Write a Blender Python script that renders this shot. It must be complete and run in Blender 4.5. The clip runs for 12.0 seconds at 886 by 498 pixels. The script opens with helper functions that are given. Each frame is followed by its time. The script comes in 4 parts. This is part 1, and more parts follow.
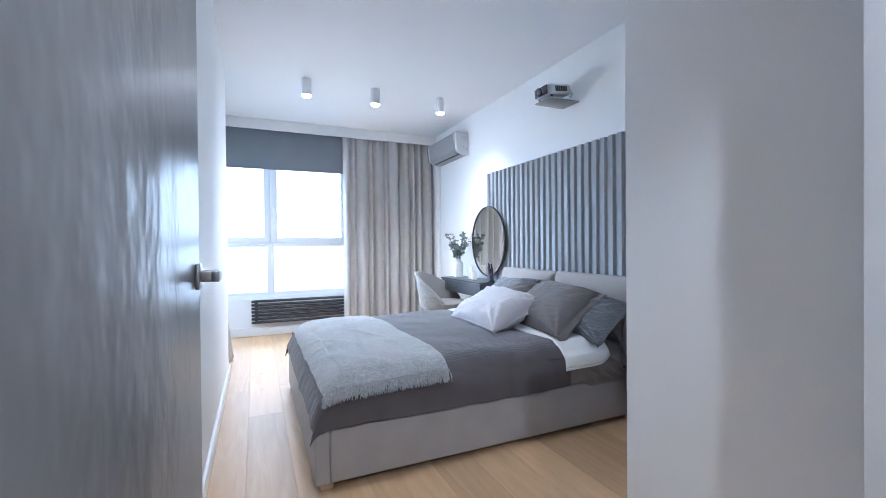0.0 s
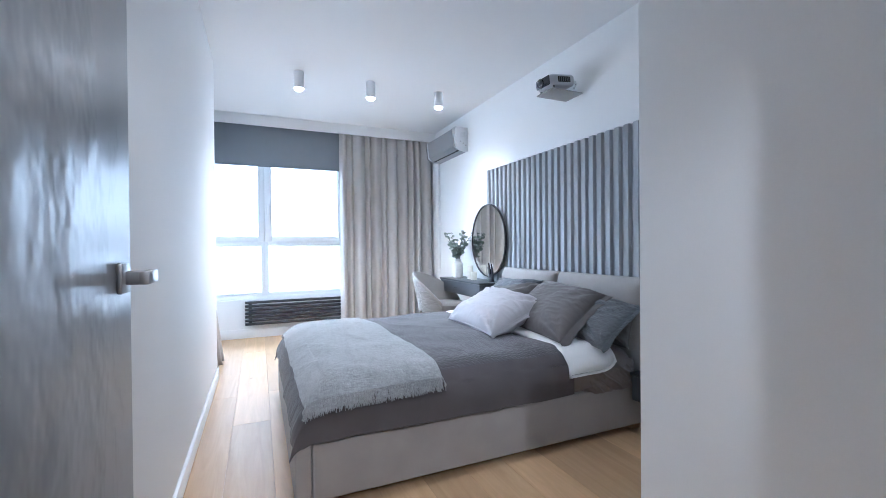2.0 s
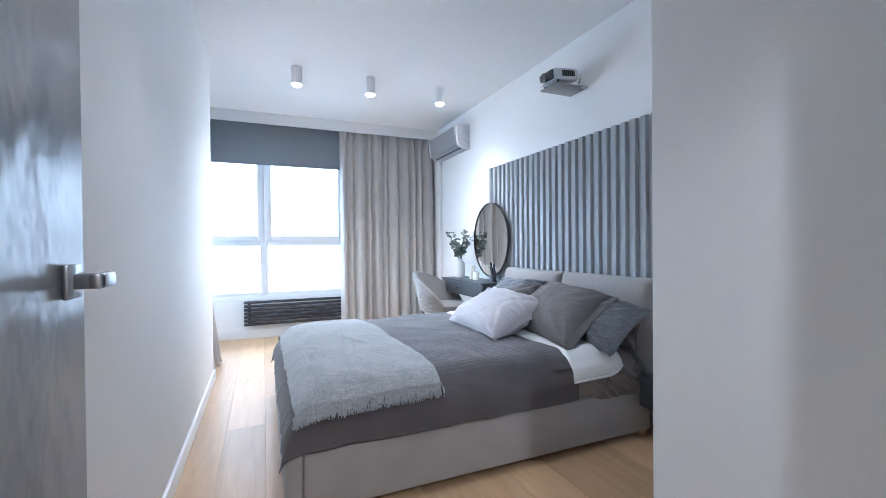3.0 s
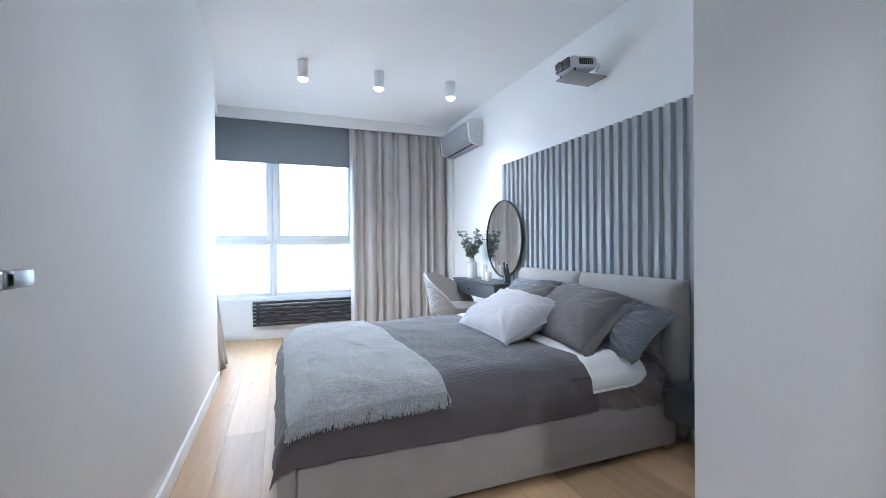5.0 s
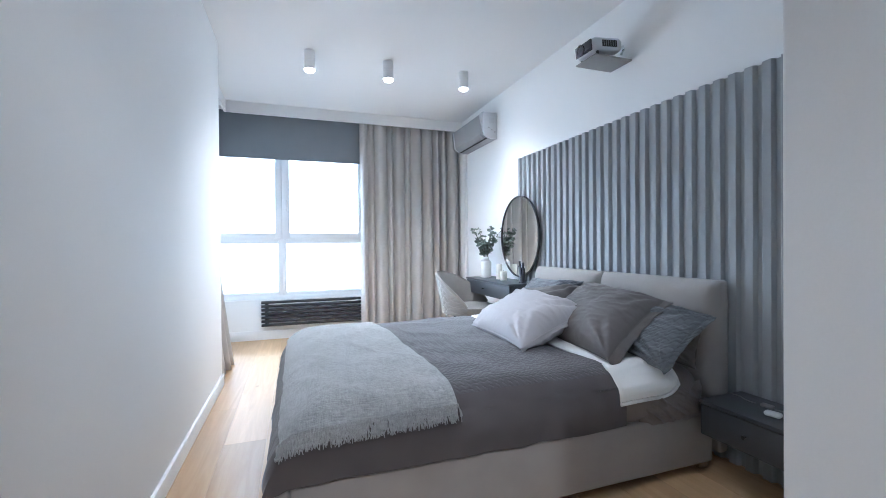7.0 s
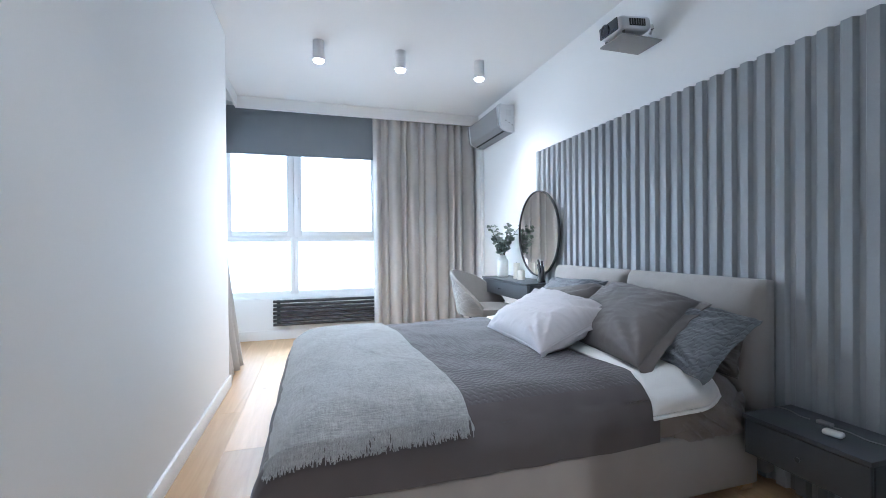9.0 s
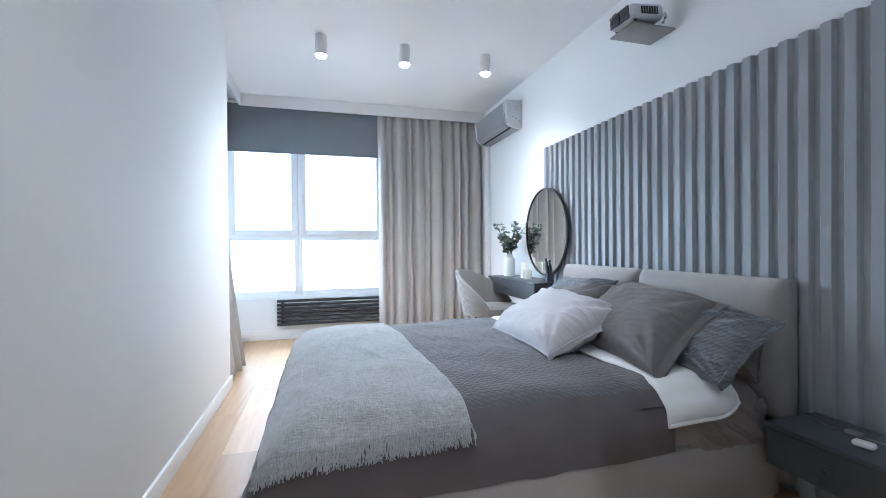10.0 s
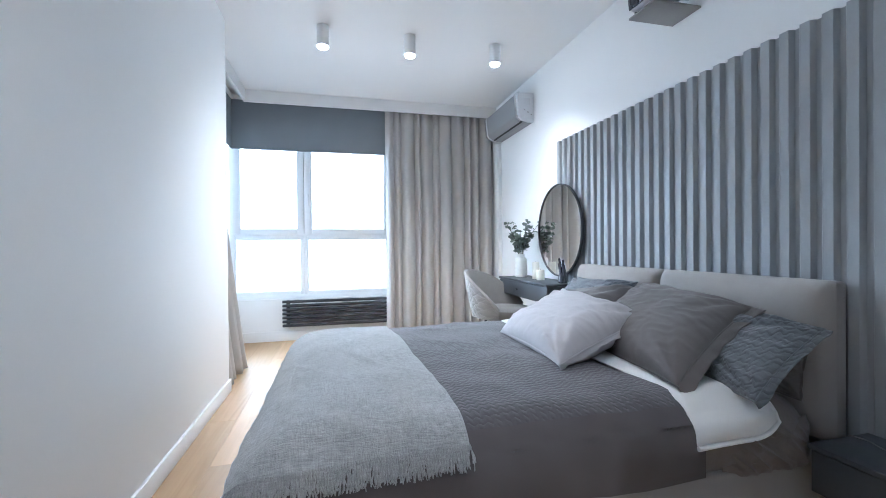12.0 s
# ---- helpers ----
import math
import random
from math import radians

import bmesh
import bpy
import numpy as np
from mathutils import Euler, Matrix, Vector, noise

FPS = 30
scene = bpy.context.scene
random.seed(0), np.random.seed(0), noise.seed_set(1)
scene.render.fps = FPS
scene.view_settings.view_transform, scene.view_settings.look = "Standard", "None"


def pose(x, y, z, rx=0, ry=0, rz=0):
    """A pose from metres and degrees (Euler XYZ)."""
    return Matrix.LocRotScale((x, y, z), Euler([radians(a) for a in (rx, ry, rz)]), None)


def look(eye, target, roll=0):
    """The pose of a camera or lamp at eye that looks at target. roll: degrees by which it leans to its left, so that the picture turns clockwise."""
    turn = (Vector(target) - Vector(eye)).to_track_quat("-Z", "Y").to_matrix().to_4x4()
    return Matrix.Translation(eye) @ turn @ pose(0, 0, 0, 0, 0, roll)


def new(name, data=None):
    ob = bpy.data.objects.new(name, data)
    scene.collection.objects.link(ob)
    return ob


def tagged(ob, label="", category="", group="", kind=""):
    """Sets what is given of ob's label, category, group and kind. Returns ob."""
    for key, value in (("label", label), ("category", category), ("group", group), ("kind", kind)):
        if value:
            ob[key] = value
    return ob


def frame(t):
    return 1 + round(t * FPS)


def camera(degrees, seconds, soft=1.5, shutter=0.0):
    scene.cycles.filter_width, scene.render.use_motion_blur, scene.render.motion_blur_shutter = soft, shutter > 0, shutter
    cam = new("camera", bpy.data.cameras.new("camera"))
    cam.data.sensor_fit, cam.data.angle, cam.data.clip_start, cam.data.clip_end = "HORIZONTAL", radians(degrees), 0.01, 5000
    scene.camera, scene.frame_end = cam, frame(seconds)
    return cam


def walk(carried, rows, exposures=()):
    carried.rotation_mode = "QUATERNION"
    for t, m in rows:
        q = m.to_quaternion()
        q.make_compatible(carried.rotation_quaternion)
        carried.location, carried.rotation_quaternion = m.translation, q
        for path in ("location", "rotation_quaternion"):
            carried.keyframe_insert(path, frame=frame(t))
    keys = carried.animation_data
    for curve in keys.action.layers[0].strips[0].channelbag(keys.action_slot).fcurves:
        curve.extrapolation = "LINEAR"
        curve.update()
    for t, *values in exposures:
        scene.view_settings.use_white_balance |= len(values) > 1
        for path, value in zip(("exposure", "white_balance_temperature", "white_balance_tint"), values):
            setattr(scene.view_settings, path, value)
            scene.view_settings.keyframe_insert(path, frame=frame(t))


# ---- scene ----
cam = camera(93.1, 12.0, soft=0.75)
PATH = [
    (0, (-0.218, 0.405, 1.083), (0.598, 2.231, 1.067), -0.5),
    (0.5, (-0.194, 0.441, 1.082), (0.619, 2.268, 1.066), -0.5),
    (1, (-0.166, 0.473, 1.078), (0.644, 2.301, 1.063), -0.5),
    (1.5, (-0.139, 0.502, 1.073), (0.668, 2.332, 1.059), -0.5),
    (2, (-0.115, 0.529, 1.074), (0.689, 2.36, 1.059), -0.5),
    (2.5, (-0.086, 0.566, 1.073), (0.712, 2.4, 1.056), -0.5),
    (3, (-0.06, 0.598, 1.074), (0.728, 2.436, 1.056), -0.5),
    (5, (0.027, 0.718, 1.062), (0.751, 2.582, 1.047), -0.5),
    (5.5, (0.047, 0.753, 1.064), (0.756, 2.623, 1.048), -0.5),
    (6, (0.066, 0.794, 1.058), (0.761, 2.669, 1.041), -0.5),
    (6.5, (0.084, 0.836, 1.052), (0.763, 2.717, 1.034), -0.5),
    (7, (0.103, 0.874, 1.048), (0.764, 2.762, 1.031), -0.5),
    (9, (0.18, 1.019, 1.026), (0.762, 2.933, 1.01), -0.5),
    (9.5, (0.202, 1.051, 1.015), (0.764, 2.97, 1.001), -0.5),
    (10, (0.225, 1.088, 1.015), (0.771, 3.012, 0.999), -0.5),
    (10.5, (0.249, 1.124, 1.011), (0.779, 3.052, 0.997), -0.5),
    (11, (0.273, 1.157, 1.011), (0.787, 3.09, 0.997), -0.5),
    (11.5, (0.297, 1.19, 1.007), (0.793, 3.127, 0.994), -0.5),
    (12, (0.317, 1.225, 1.003), (0.799, 3.166, 0.99), -0.5),
]
walk(cam, [(t, look(eye, target, roll)) for t, eye, target, roll in PATH],
     exposures=[(0, 1.19, 5000, 9), (5, 1.08, 5170, 8), (12, 1.02, 5215, 6.5)])

# ---- light ----
world = bpy.data.worlds.new("world")
scene.world = world
world.use_nodes = True
wn = world.node_tree
sky = wn.nodes.new("ShaderNodeTexSky")
sky.sky_type = "NISHITA"
sky.sun_disc = False
sky.sun_elevation, sky.sun_rotation = radians(40), radians(200)
wn.links.new(sky.outputs[0], wn.nodes["Background"].inputs[0])
wn.nodes["Background"].inputs[1].default_value = 0.12


def area(name, m, w, h, power, color):
    data = bpy.data.lights.new(name, "AREA")
    data.shape, data.size, data.size_y, data.energy, data.color = "RECTANGLE", w, h, power, color
    ob = new(name, data)
    ob.matrix_world = m
    return ob


DAY = (0.86, 0.945, 1.0)
area("daylight_front", look((-3.0, 10.0, 3.75), (1.0, 2.6, 0.6)), 4.0, 1.4, 270, DAY)
area("daylight_side", look((-2.4, 5.22, 3.55), (-0.4, 5.22, 1.2)), 2.6, 2.2, 58, DAY)
# ceiling spot of the hallway, shining through the open door
hall = bpy.data.lights.new("hall_light", "SPOT")
hall.energy, hall.spot_size, hall.spot_blend, hall.shadow_soft_size, hall.color = 52, radians(118), 0.25, 0.045, (1.0, 0.95, 0.90)
new("hall_light", hall).matrix_world = pose(0.03, -0.47, 2.45)

# ---- material helpers ----


def material(name, color, rough=0.6, metal=0.0, vary=0.08, scale=6.0, bump=0.0, bump_scale=80.0, spec=0.5, sheen=0.0, coat=0.0,
             stretch=(1, 1, 1), tint=None, weave=0.0):
    m = bpy.data.materials.new(name)
    m.use_nodes = True
    nt = m.node_tree
    n, l = nt.nodes, nt.links
    b = n["Principled BSDF"]
    b.inputs["Metallic"].default_value = metal
    b.inputs["Specular IOR Level"].default_value = spec
    b.inputs["Sheen Weight"].default_value = sheen
    b.inputs["Coat Weight"].default_value = coat
    tc = n.new("ShaderNodeTexCoord")
    mp = n.new("ShaderNodeMapping")
    mp.inputs["Scale"].default_value = stretch
    l.new(tc.outputs["Object"], mp.inputs[0])
    big = n.new("ShaderNodeTexNoise")
    big.inputs["Scale"].default_value, big.inputs["Detail"].default_value = scale, 5
    l.new(mp.outputs[0], big.inputs[0])
    fine = n.new("ShaderNodeTexNoise")
    fine.inputs["Scale"].default_value, fine.inputs["Detail"].default_value = bump_scale, 3
    l.new(mp.outputs[0], fine.inputs[0])
    add = n.new("ShaderNodeMath")
    add.operation = "ADD"
    half = n.new("ShaderNodeMath")
    half.operation, half.inputs[1].default_value = "MULTIPLY", 0.6
    l.new(fine.outputs[0], half.inputs[0])
    l.new(big.outputs[0], add.inputs[0])
    l.new(half.outputs[0], add.inputs[1])
    ramp = n.new("ShaderNodeMapRange")
    ramp.inputs[1].default_value, ramp.inputs[2].default_value = 0.5, 1.1
    l.new(add.outputs[0], ramp.inputs[0])
    mix = n.new("ShaderNodeMix")
    mix.data_type = "RGBA"
    other = tint or tuple(c * (1 - 2 * vary) for c in color)
    mix.inputs["A"].default_value = (*other, 1)
    mix.inputs["B"].default_value = (*[min(1, c * (1 + vary * 0.6)) for c in color], 1)
    l.new(ramp.outputs[0], mix.inputs["Factor"])
    l.new(mix.outputs["Result"], b.inputs["Base Color"])
    rr = n.new("ShaderNodeMapRange")
    rr.inputs[3].default_value, rr.inputs[4].default_value = max(0.02, rough - 0.07), min(1, rough + 0.07)
    l.new(big.outputs[0], rr.inputs[0])
    l.new(rr.outputs[0], b.inputs["Roughness"])
    if bump:
        bp = n.new("ShaderNodeBump")
        bp.inputs["Strength"].default_value, bp.inputs["Distance"].default_value = bump, 0.003
        l.new(fine.outputs[0], bp.inputs["Height"])
        if weave:
            wv = n.new("ShaderNodeTexWave")
            wv.inputs["Scale"].default_value, wv.inputs["Distortion"].default_value = weave, 2.0
            l.new(tc.outputs["Object"], wv.inputs[0])
            sm = n.new("ShaderNodeMath")
            sm.operation = "ADD"
            l.new(wv.outputs["Fac"], sm.inputs[0])
            l.new(fine.outputs[0], sm.inputs[1])
            l.new(sm.outputs[0], bp.inputs["Height"])
        l.new(bp.outputs[0], b.inputs["Normal"])
    return m


def math_node(nt, op, a, b=None, c=None):
    q = nt.nodes.new("ShaderNodeMath")
    q.operation = op
    for i, v in enumerate((a, b, c)):
        if v is None:
            continue
        if isinstance(v, (int, float)):
            q.inputs[i].default_value = v
        else:
            nt.links.new(v, q.inputs[i])
    return q.outputs[0]


def quilted(name, color, pitch, zig, depth, rough=0.8, sheen=0.3, vary=0.1, diamond=False, axes=(0, 1), wander=0.05):
    """Cloth with stitched rows: zigzag rows, or diamonds."""
    m = material(name, color, rough, vary=vary, scale=5, bump=0.25, bump_scale=500, sheen=sheen, spec=0.25)
    nt = m.node_tree
    tc = nt.nodes["Texture Coordinate"]
    sep = nt.nodes.new("ShaderNodeSeparateXYZ")
    wob = nt.nodes.new("ShaderNodeTexNoise")
    wob.inputs["Scale"].default_value = 22
    nt.links.new(tc.outputs["Object"], wob.inputs[0])
    nt.links.new(tc.outputs["Object"], sep.inputs[0])
    a, b = sep.outputs[axes[0]], sep.outputs[axes[1]]
    b = math_node(nt, "MULTIPLY_ADD", wob.outputs[0], wander, b)
    if diamond:
        s, d = math_node(nt, "ADD", a, b), math_node(nt, "SUBTRACT", a, b)
        h1 = math_node(nt, "PINGPONG", s, pitch)
        h2 = math_node(nt, "PINGPONG", d, pitch)
        h = math_node(nt, "MINIMUM", h1, h2)
    else:
        z = math_node(nt, "PINGPONG", a, zig)
        h = math_node(nt, "PINGPONG", math_node(nt, "MULTIPLY_ADD", z, 0.9, b), pitch)
    h = math_node(nt, "POWER", math_node(nt, "DIVIDE", h, pitch), 0.5)
    bp = nt.nodes.new("ShaderNodeBump")
    bp.inputs["Strength"].default_value, bp.inputs["Distance"].default_value = 0.6, depth
    nt.links.new(h, bp.inputs["Height"])
    nt.links.new(nt.nodes["Bump"].outputs[0], bp.inputs["Normal"])
    nt.links.new(bp.outputs[0], nt.nodes["Principled BSDF"].inputs["Normal"])
    return m


def woven(name, color):
    """Loose wool cloth: broken lighter and darker threads both ways, with slubs."""
    m = material(name, color, 0.95, vary=0.10, scale=7, bump=0.9, bump_scale=330, sheen=0.4, spec=0.1)
    nt = m.node_tree
    tc, old = nt.nodes["Texture Coordinate"], nt.nodes["Mix"]
    total = None
    for sc in ((420, 22, 60), (26, 380, 60), (60, 60, 60)):
        mp = nt.nodes.new("ShaderNodeMapping")
        mp.inputs["Scale"].default_value = sc
        t = nt.nodes.new("ShaderNodeTexNoise")
        t.inputs["Scale"].default_value, t.inputs["Detail"].default_value = 1.0, 2
        nt.links.new(tc.outputs["Object"], mp.inputs[0])
        nt.links.new(mp.outputs[0], t.inputs[0])
        total = t.outputs[0] if total is None else math_node(nt, "ADD", total, t.outputs[0])
    hsv = nt.nodes.new("ShaderNodeHueSaturation")
    rng = nt.nodes.new("ShaderNodeMapRange")
    rng.inputs[1].default_value, rng.inputs[2].default_value = 1.1, 1.9
    rng.inputs[3].default_value, rng.inputs[4].default_value = 0.76, 1.24
    nt.links.new(total, rng.inputs[0])
    nt.links.new(rng.outputs[0], hsv.inputs["Value"])
    nt.links.new(old.outputs["Result"], hsv.inputs["Color"])
    nt.links.new(hsv.outputs[0], nt.nodes["Principled BSDF"].inputs["Base Color"])
    bp = nt.nodes.new("ShaderNodeBump")
    bp.inputs["Strength"].default_value, bp.inputs["Distance"].default_value = 0.8, 0.003
    nt.links.new(total, bp.inputs["Height"])
    nt.links.new(nt.nodes["Bump"].outputs[0], bp.inputs["Normal"])
    nt.links.new(bp.outputs[0], nt.nodes["Principled BSDF"].inputs["Normal"])
    return m


def oak():
    m = bpy.data.materials.new("oak")
    m.use_nodes = True
    nt = m.node_tree
    n, l = nt.nodes, nt.links
    b = n["Principled BSDF"]
    tc, info = n.new("ShaderNodeTexCoord"), n.new("ShaderNodeObjectInfo")
    off = n.new("ShaderNodeVectorMath")
    off.operation = "ADD"
    sc = n.new("ShaderNodeVectorMath")
    sc.operation = "SCALE"
    sc.inputs[0].default_value, = ((31.0, 17.0, 5.0),)
    l.new(info.outputs["Random"], sc.inputs["Scale"])
    l.new(tc.outputs["Object"], off.inputs[0])
    l.new(sc.outputs[0], off.inputs[1])
    mp = n.new("ShaderNodeMapping")
    mp.inputs["Scale"].default_value = (11, 0.9, 1)
    l.new(off.outputs[0], mp.inputs[0])
    g = n.new("ShaderNodeTexNoise")
    g.inputs["Scale"].default_value, g.inputs["Detail"].default_value, g.inputs["Distortion"].default_value = 1.6, 7, 1.6
    l.new(mp.outputs[0], g.inputs[0])
    fine = n.new("ShaderNodeTexNoise")
    mp2 = n.new("ShaderNodeMapping")
    mp2.inputs["Scale"].default_value = (220, 6, 1)
    l.new(off.outputs[0], mp2.inputs[0])
    l.new(mp2.outputs[0], fine.inputs[0])
    ramp = n.new("ShaderNodeValToRGB")
    ramp.color_ramp.elements[0].position, ramp.color_ramp.elements[0].color = 0.2, (0.46, 0.295, 0.15, 1)
    ramp.color_ramp.elements[1].position, ramp.color_ramp.elements[1].color = 0.8, (0.61, 0.415, 0.235, 1)
    l.new(math_node(nt, "MULTIPLY_ADD", fine.outputs[0], 0.18, math_node(nt, "SUBTRACT", g.outputs[0], 0.09)), ramp.inputs[0])
    # knots
    vo = n.new("ShaderNodeTexVoronoi")
    mp3 = n.new("ShaderNodeMapping")
    mp3.inputs["Scale"].default_value = (3.4, 1.5, 1)
    l.new(off.outputs[0], mp3.inputs[0])
    l.new(mp3.outputs[0], vo.inputs[0])
    vo.inputs["Scale"].default_value = 1.0
    wob = n.new("ShaderNodeTexNoise")
    wob.inputs["Scale"].default_value = 40
    l.new(off.outputs[0], wob.inputs[0])
    dist = math_node(nt, "MULTIPLY_ADD", wob.outputs[0], 0.05, vo.outputs["Distance"])
    knot = n.new("ShaderNodeMapRange")
    knot.inputs[1].default_value, knot.inputs[2].default_value = 0.05, 0.105
    knot.inputs[3].default_value, knot.inputs[4].default_value = 0.8, 0.0
    l.new(dist, knot.inputs[0])
    mx = n.new("ShaderNodeMix")
    mx.data_type = "RGBA"
    l.new(knot.outputs[0], mx.inputs["Factor"])
    l.new(ramp.outputs[0], mx.inputs["A"])
    mx.inputs["B"].default_value = (0.10, 0.06, 0.035, 1)
    hsv = n.new("ShaderNodeHueSaturation")
    l.new(math_node(nt, "MULTIPLY_ADD", info.outputs["Random"], 0.35, 0.84), hsv.inputs["Value"])
    l.new(mx.outputs["Result"], hsv.inputs["Color"])
    l.new(hsv.outputs[0], b.inputs["Base Color"])
    l.new(math_node(nt, "MULTIPLY_ADD", g.outputs[0], 0.05, 0.38), b.inputs["Roughness"])
    b.inputs["Specular IOR Level"].default_value = 0.55
    bp = n.new("ShaderNodeBump")
    bp.inputs["Strength"].default_value, bp.inputs["Distance"].default_value = 0.10, 0.0006
    l.new(fine.outputs[0], bp.inputs["Height"])
    l.new(bp.outputs[0], b.inputs["Normal"])
    return m


def glass(name):
    m = bpy.data.materials.new(name)
    m.use_nodes = True
    b = m.node_tree.nodes["Principled BSDF"]
    b.inputs["Base Color"].default_value = (0.97, 0.99, 1, 1)
    b.inputs["Transmission Weight"].default_value = 1
    b.inputs["Roughness"].default_value = 0.0
    b.inputs["IOR"].default_value = 1.45
    return m


def glow(name, color, strength):
    m = bpy.data.materials.new(name)
    m.use_nodes = True
    b = m.node_tree.nodes["Principled BSDF"]
    b.inputs["Base Color"].default_value = (*color, 1)
    b.inputs["Emission Color"].default_value = (*color, 1)
    b.inputs["Emission Strength"].default_value = strength
    return m


M_WALL = material("wall_paint", (0.86, 0.86, 0.855), 0.75, vary=0.012, scale=1.2, bump=0.05, bump_scale=240, spec=0.3)
M_CEIL = material("ceiling_paint", (0.82, 0.82, 0.82), 0.85, vary=0.01, scale=1.0, bump=0.08, bump_scale=260, spec=0.2)
M_TRIM = material("white_lacquer", (0.82, 0.82, 0.82), 0.35, vary=0.012, scale=3)
M_PVC = material("white_plastic", (0.82, 0.84, 0.86), 0.3, vary=0.01, scale=4)
M_OAK = oak()
M_SUB = material("screed", (0.12, 0.09, 0.06), 0.9, vary=0.1)
M_SLAT = material("blue_grey_paint", (0.345, 0.362, 0.38), 0.38, vary=0.04, scale=5, bump=0.06, bump_scale=160)
M_DARK = material("graphite_lacquer", (0.062, 0.068, 0.077), 0.45, vary=0.06, scale=5, bump=0.05, bump_scale=150)
M_BLACK = material("black_metal", (0.022, 0.023, 0.026), 0.35, vary=0.1, scale=9, spec=0.5)
M_RAD = material("anthracite_enamel", (0.030, 0.033, 0.040), 0.4, vary=0.08, scale=8)
M_DOOR = material("grey_door_laminate", (0.25, 0.257, 0.265), 0.33, vary=0.12, scale=4.0, bump=0.6, bump_scale=9.0, spec=0.8, stretch=(1, 1, 0.7))
M_STEEL = material("brushed_steel", (0.42, 0.42, 0.43), 0.32, metal=1.0, vary=0.05, scale=20, stretch=(1, 8, 1))
M_UPH = material("taupe_upholstery", (0.37, 0.346, 0.328), 0.85, vary=0.07, scale=7, bump=0.3, bump_scale=420, sheen=0.25, spec=0.2)
M_DUVET = quilted("charcoal_quilted_cotton", (0.112, 0.104, 0.112), 0.011, 0.014, 0.004, vary=0.10, wander=0.035)
M_DUVET_HEM = material("charcoal_cotton", (0.113, 0.100, 0.103), 0.85, vary=0.08, scale=7, bump=0.25, bump_scale=420, sheen=0.3, spec=0.2)
M_THROW = woven("light_grey_wool", (0.41, 0.415, 0.42))
M_PILW = material("white_cotton", (0.57, 0.55, 0.575), 0.85, vary=0.03, scale=6, bump=0.2, bump_scale=420, sheen=0.15, spec=0.2)
M_PAD = material("bright_white_cotton", (0.89, 0.89, 0.885), 0.85, vary=0.02, scale=6, bump=0.2, bump_scale=380, sheen=0.1, spec=0.2)
M_PILG = material("grey_cotton", (0.165, 0.152, 0.149), 0.85, vary=0.06, scale=6, bump=0.25, bump_scale=420, sheen=0.2, spec=0.2)
M_SHEET = material("warm_grey_cotton", (0.235, 0.205, 0.188), 0.55, vary=0.08, scale=7, bump=0.3, bump_scale=11, sheen=0.2, spec=0.25)
M_PILQ = quilted("blue_grey_quilted_cotton", (0.17, 0.185, 0.205), 0.009, 0.011, 0.006, vary=0.08, axes=(1, 2), wander=0.03)
M_CURT = material("linen_curtain", (0.60, 0.578, 0.553), 0.9, vary=0.05, scale=5, bump=0.35, bump_scale=380, sheen=0.15, spec=0.15)
M_BLIND = material("slate_blind_fabric", (0.25, 0.275, 0.305), 0.8, vary=0.03, scale=5, bump=0.2, bump_scale=500, spec=0.2)
M_VELVET = material("grey_velvet", (0.25, 0.235, 0.222), 0.75, vary=0.08, scale=8, bump=0.15, bump_scale=420, sheen=0.5, spec=0.2)
M_VELVETQ = quilted("grey_velvet_quilted", (0.25, 0.242, 0.236), 0.03, 0.05, 0.010, sheen=0.5, diamond=True, axes=(1, 2))
M_CERAM = material("white_ceramic", (0.80, 0.80, 0.77), 0.4, vary=0.02, scale=8, bump=0.08, bump_scale=60)
M_WAX = material("cream_wax", (0.80, 0.77, 0.68), 0.5, vary=0.03, scale=10)
M_LEAF = material("eucalyptus_leaf", (0.32, 0.37, 0.32), 0.6, vary=0.2, scale=20, spec=0.3)
M_STEM = material("green_brown_stem", (0.09, 0.085, 0.05), 0.7, vary=0.15, scale=30)
M_MIRROR = material("silvered_glass", (0.88, 0.88, 0.88), 0.09, metal=1.0, vary=0.0)
M_MIRROR.node_tree.nodes["Map Range.001"].inputs[3].default_value = 0.0
M_MIRROR.node_tree.nodes["Map Range.001"].inputs[4].default_value = 0.01
M_SILVER = material("silver_plastic", (0.62, 0.63, 0.65), 0.32, metal=0.2, vary=0.03, scale=6)
M_ACFRONT = material("grey_mirror_plastic", (0.33, 0.335, 0.345), 0.5, metal=0.15, vary=0.02, scale=6)
M_ACSIDE = material("light_grey_plastic", (0.66, 0.67, 0.69), 0.4, vary=0.02, scale=6)
M_CHROME = material("bright_silver_trim", (0.85, 0.86, 0.88), 0.22, metal=0.85, vary=0.02, scale=6)
M_LENS = material("dark_lens_glass", (0.012, 0.012, 0.03), 0.06, vary=0.1, coat=1.0)
M_VENT = material("dark_grille", (0.03, 0.03, 0.033), 0.6, vary=0.1)
M_WOOD = material("pale_beech", (0.52, 0.36, 0.20), 0.5, vary=0.12, scale=8, stretch=(6, 6, 1))
M_PLUG = material("white_gloss_plastic", (0.78, 0.78, 0.77), 0.25, vary=0.02)
M_GPLUG = material("grey_plastic", (0.30, 0.29, 0.28), 0.4, vary=0.05)
M_GLASS = glass("window_glass")
M_SKY = glow("overcast_sky", (0.90, 0.96, 1.0), 2.0)
M_HAZE = glow("hazy_distance", (0.90, 0.96, 1.0), 1.7)
M_BULB = glow("lamp_glow", (1.0, 0.97, 0.94), 22.0)

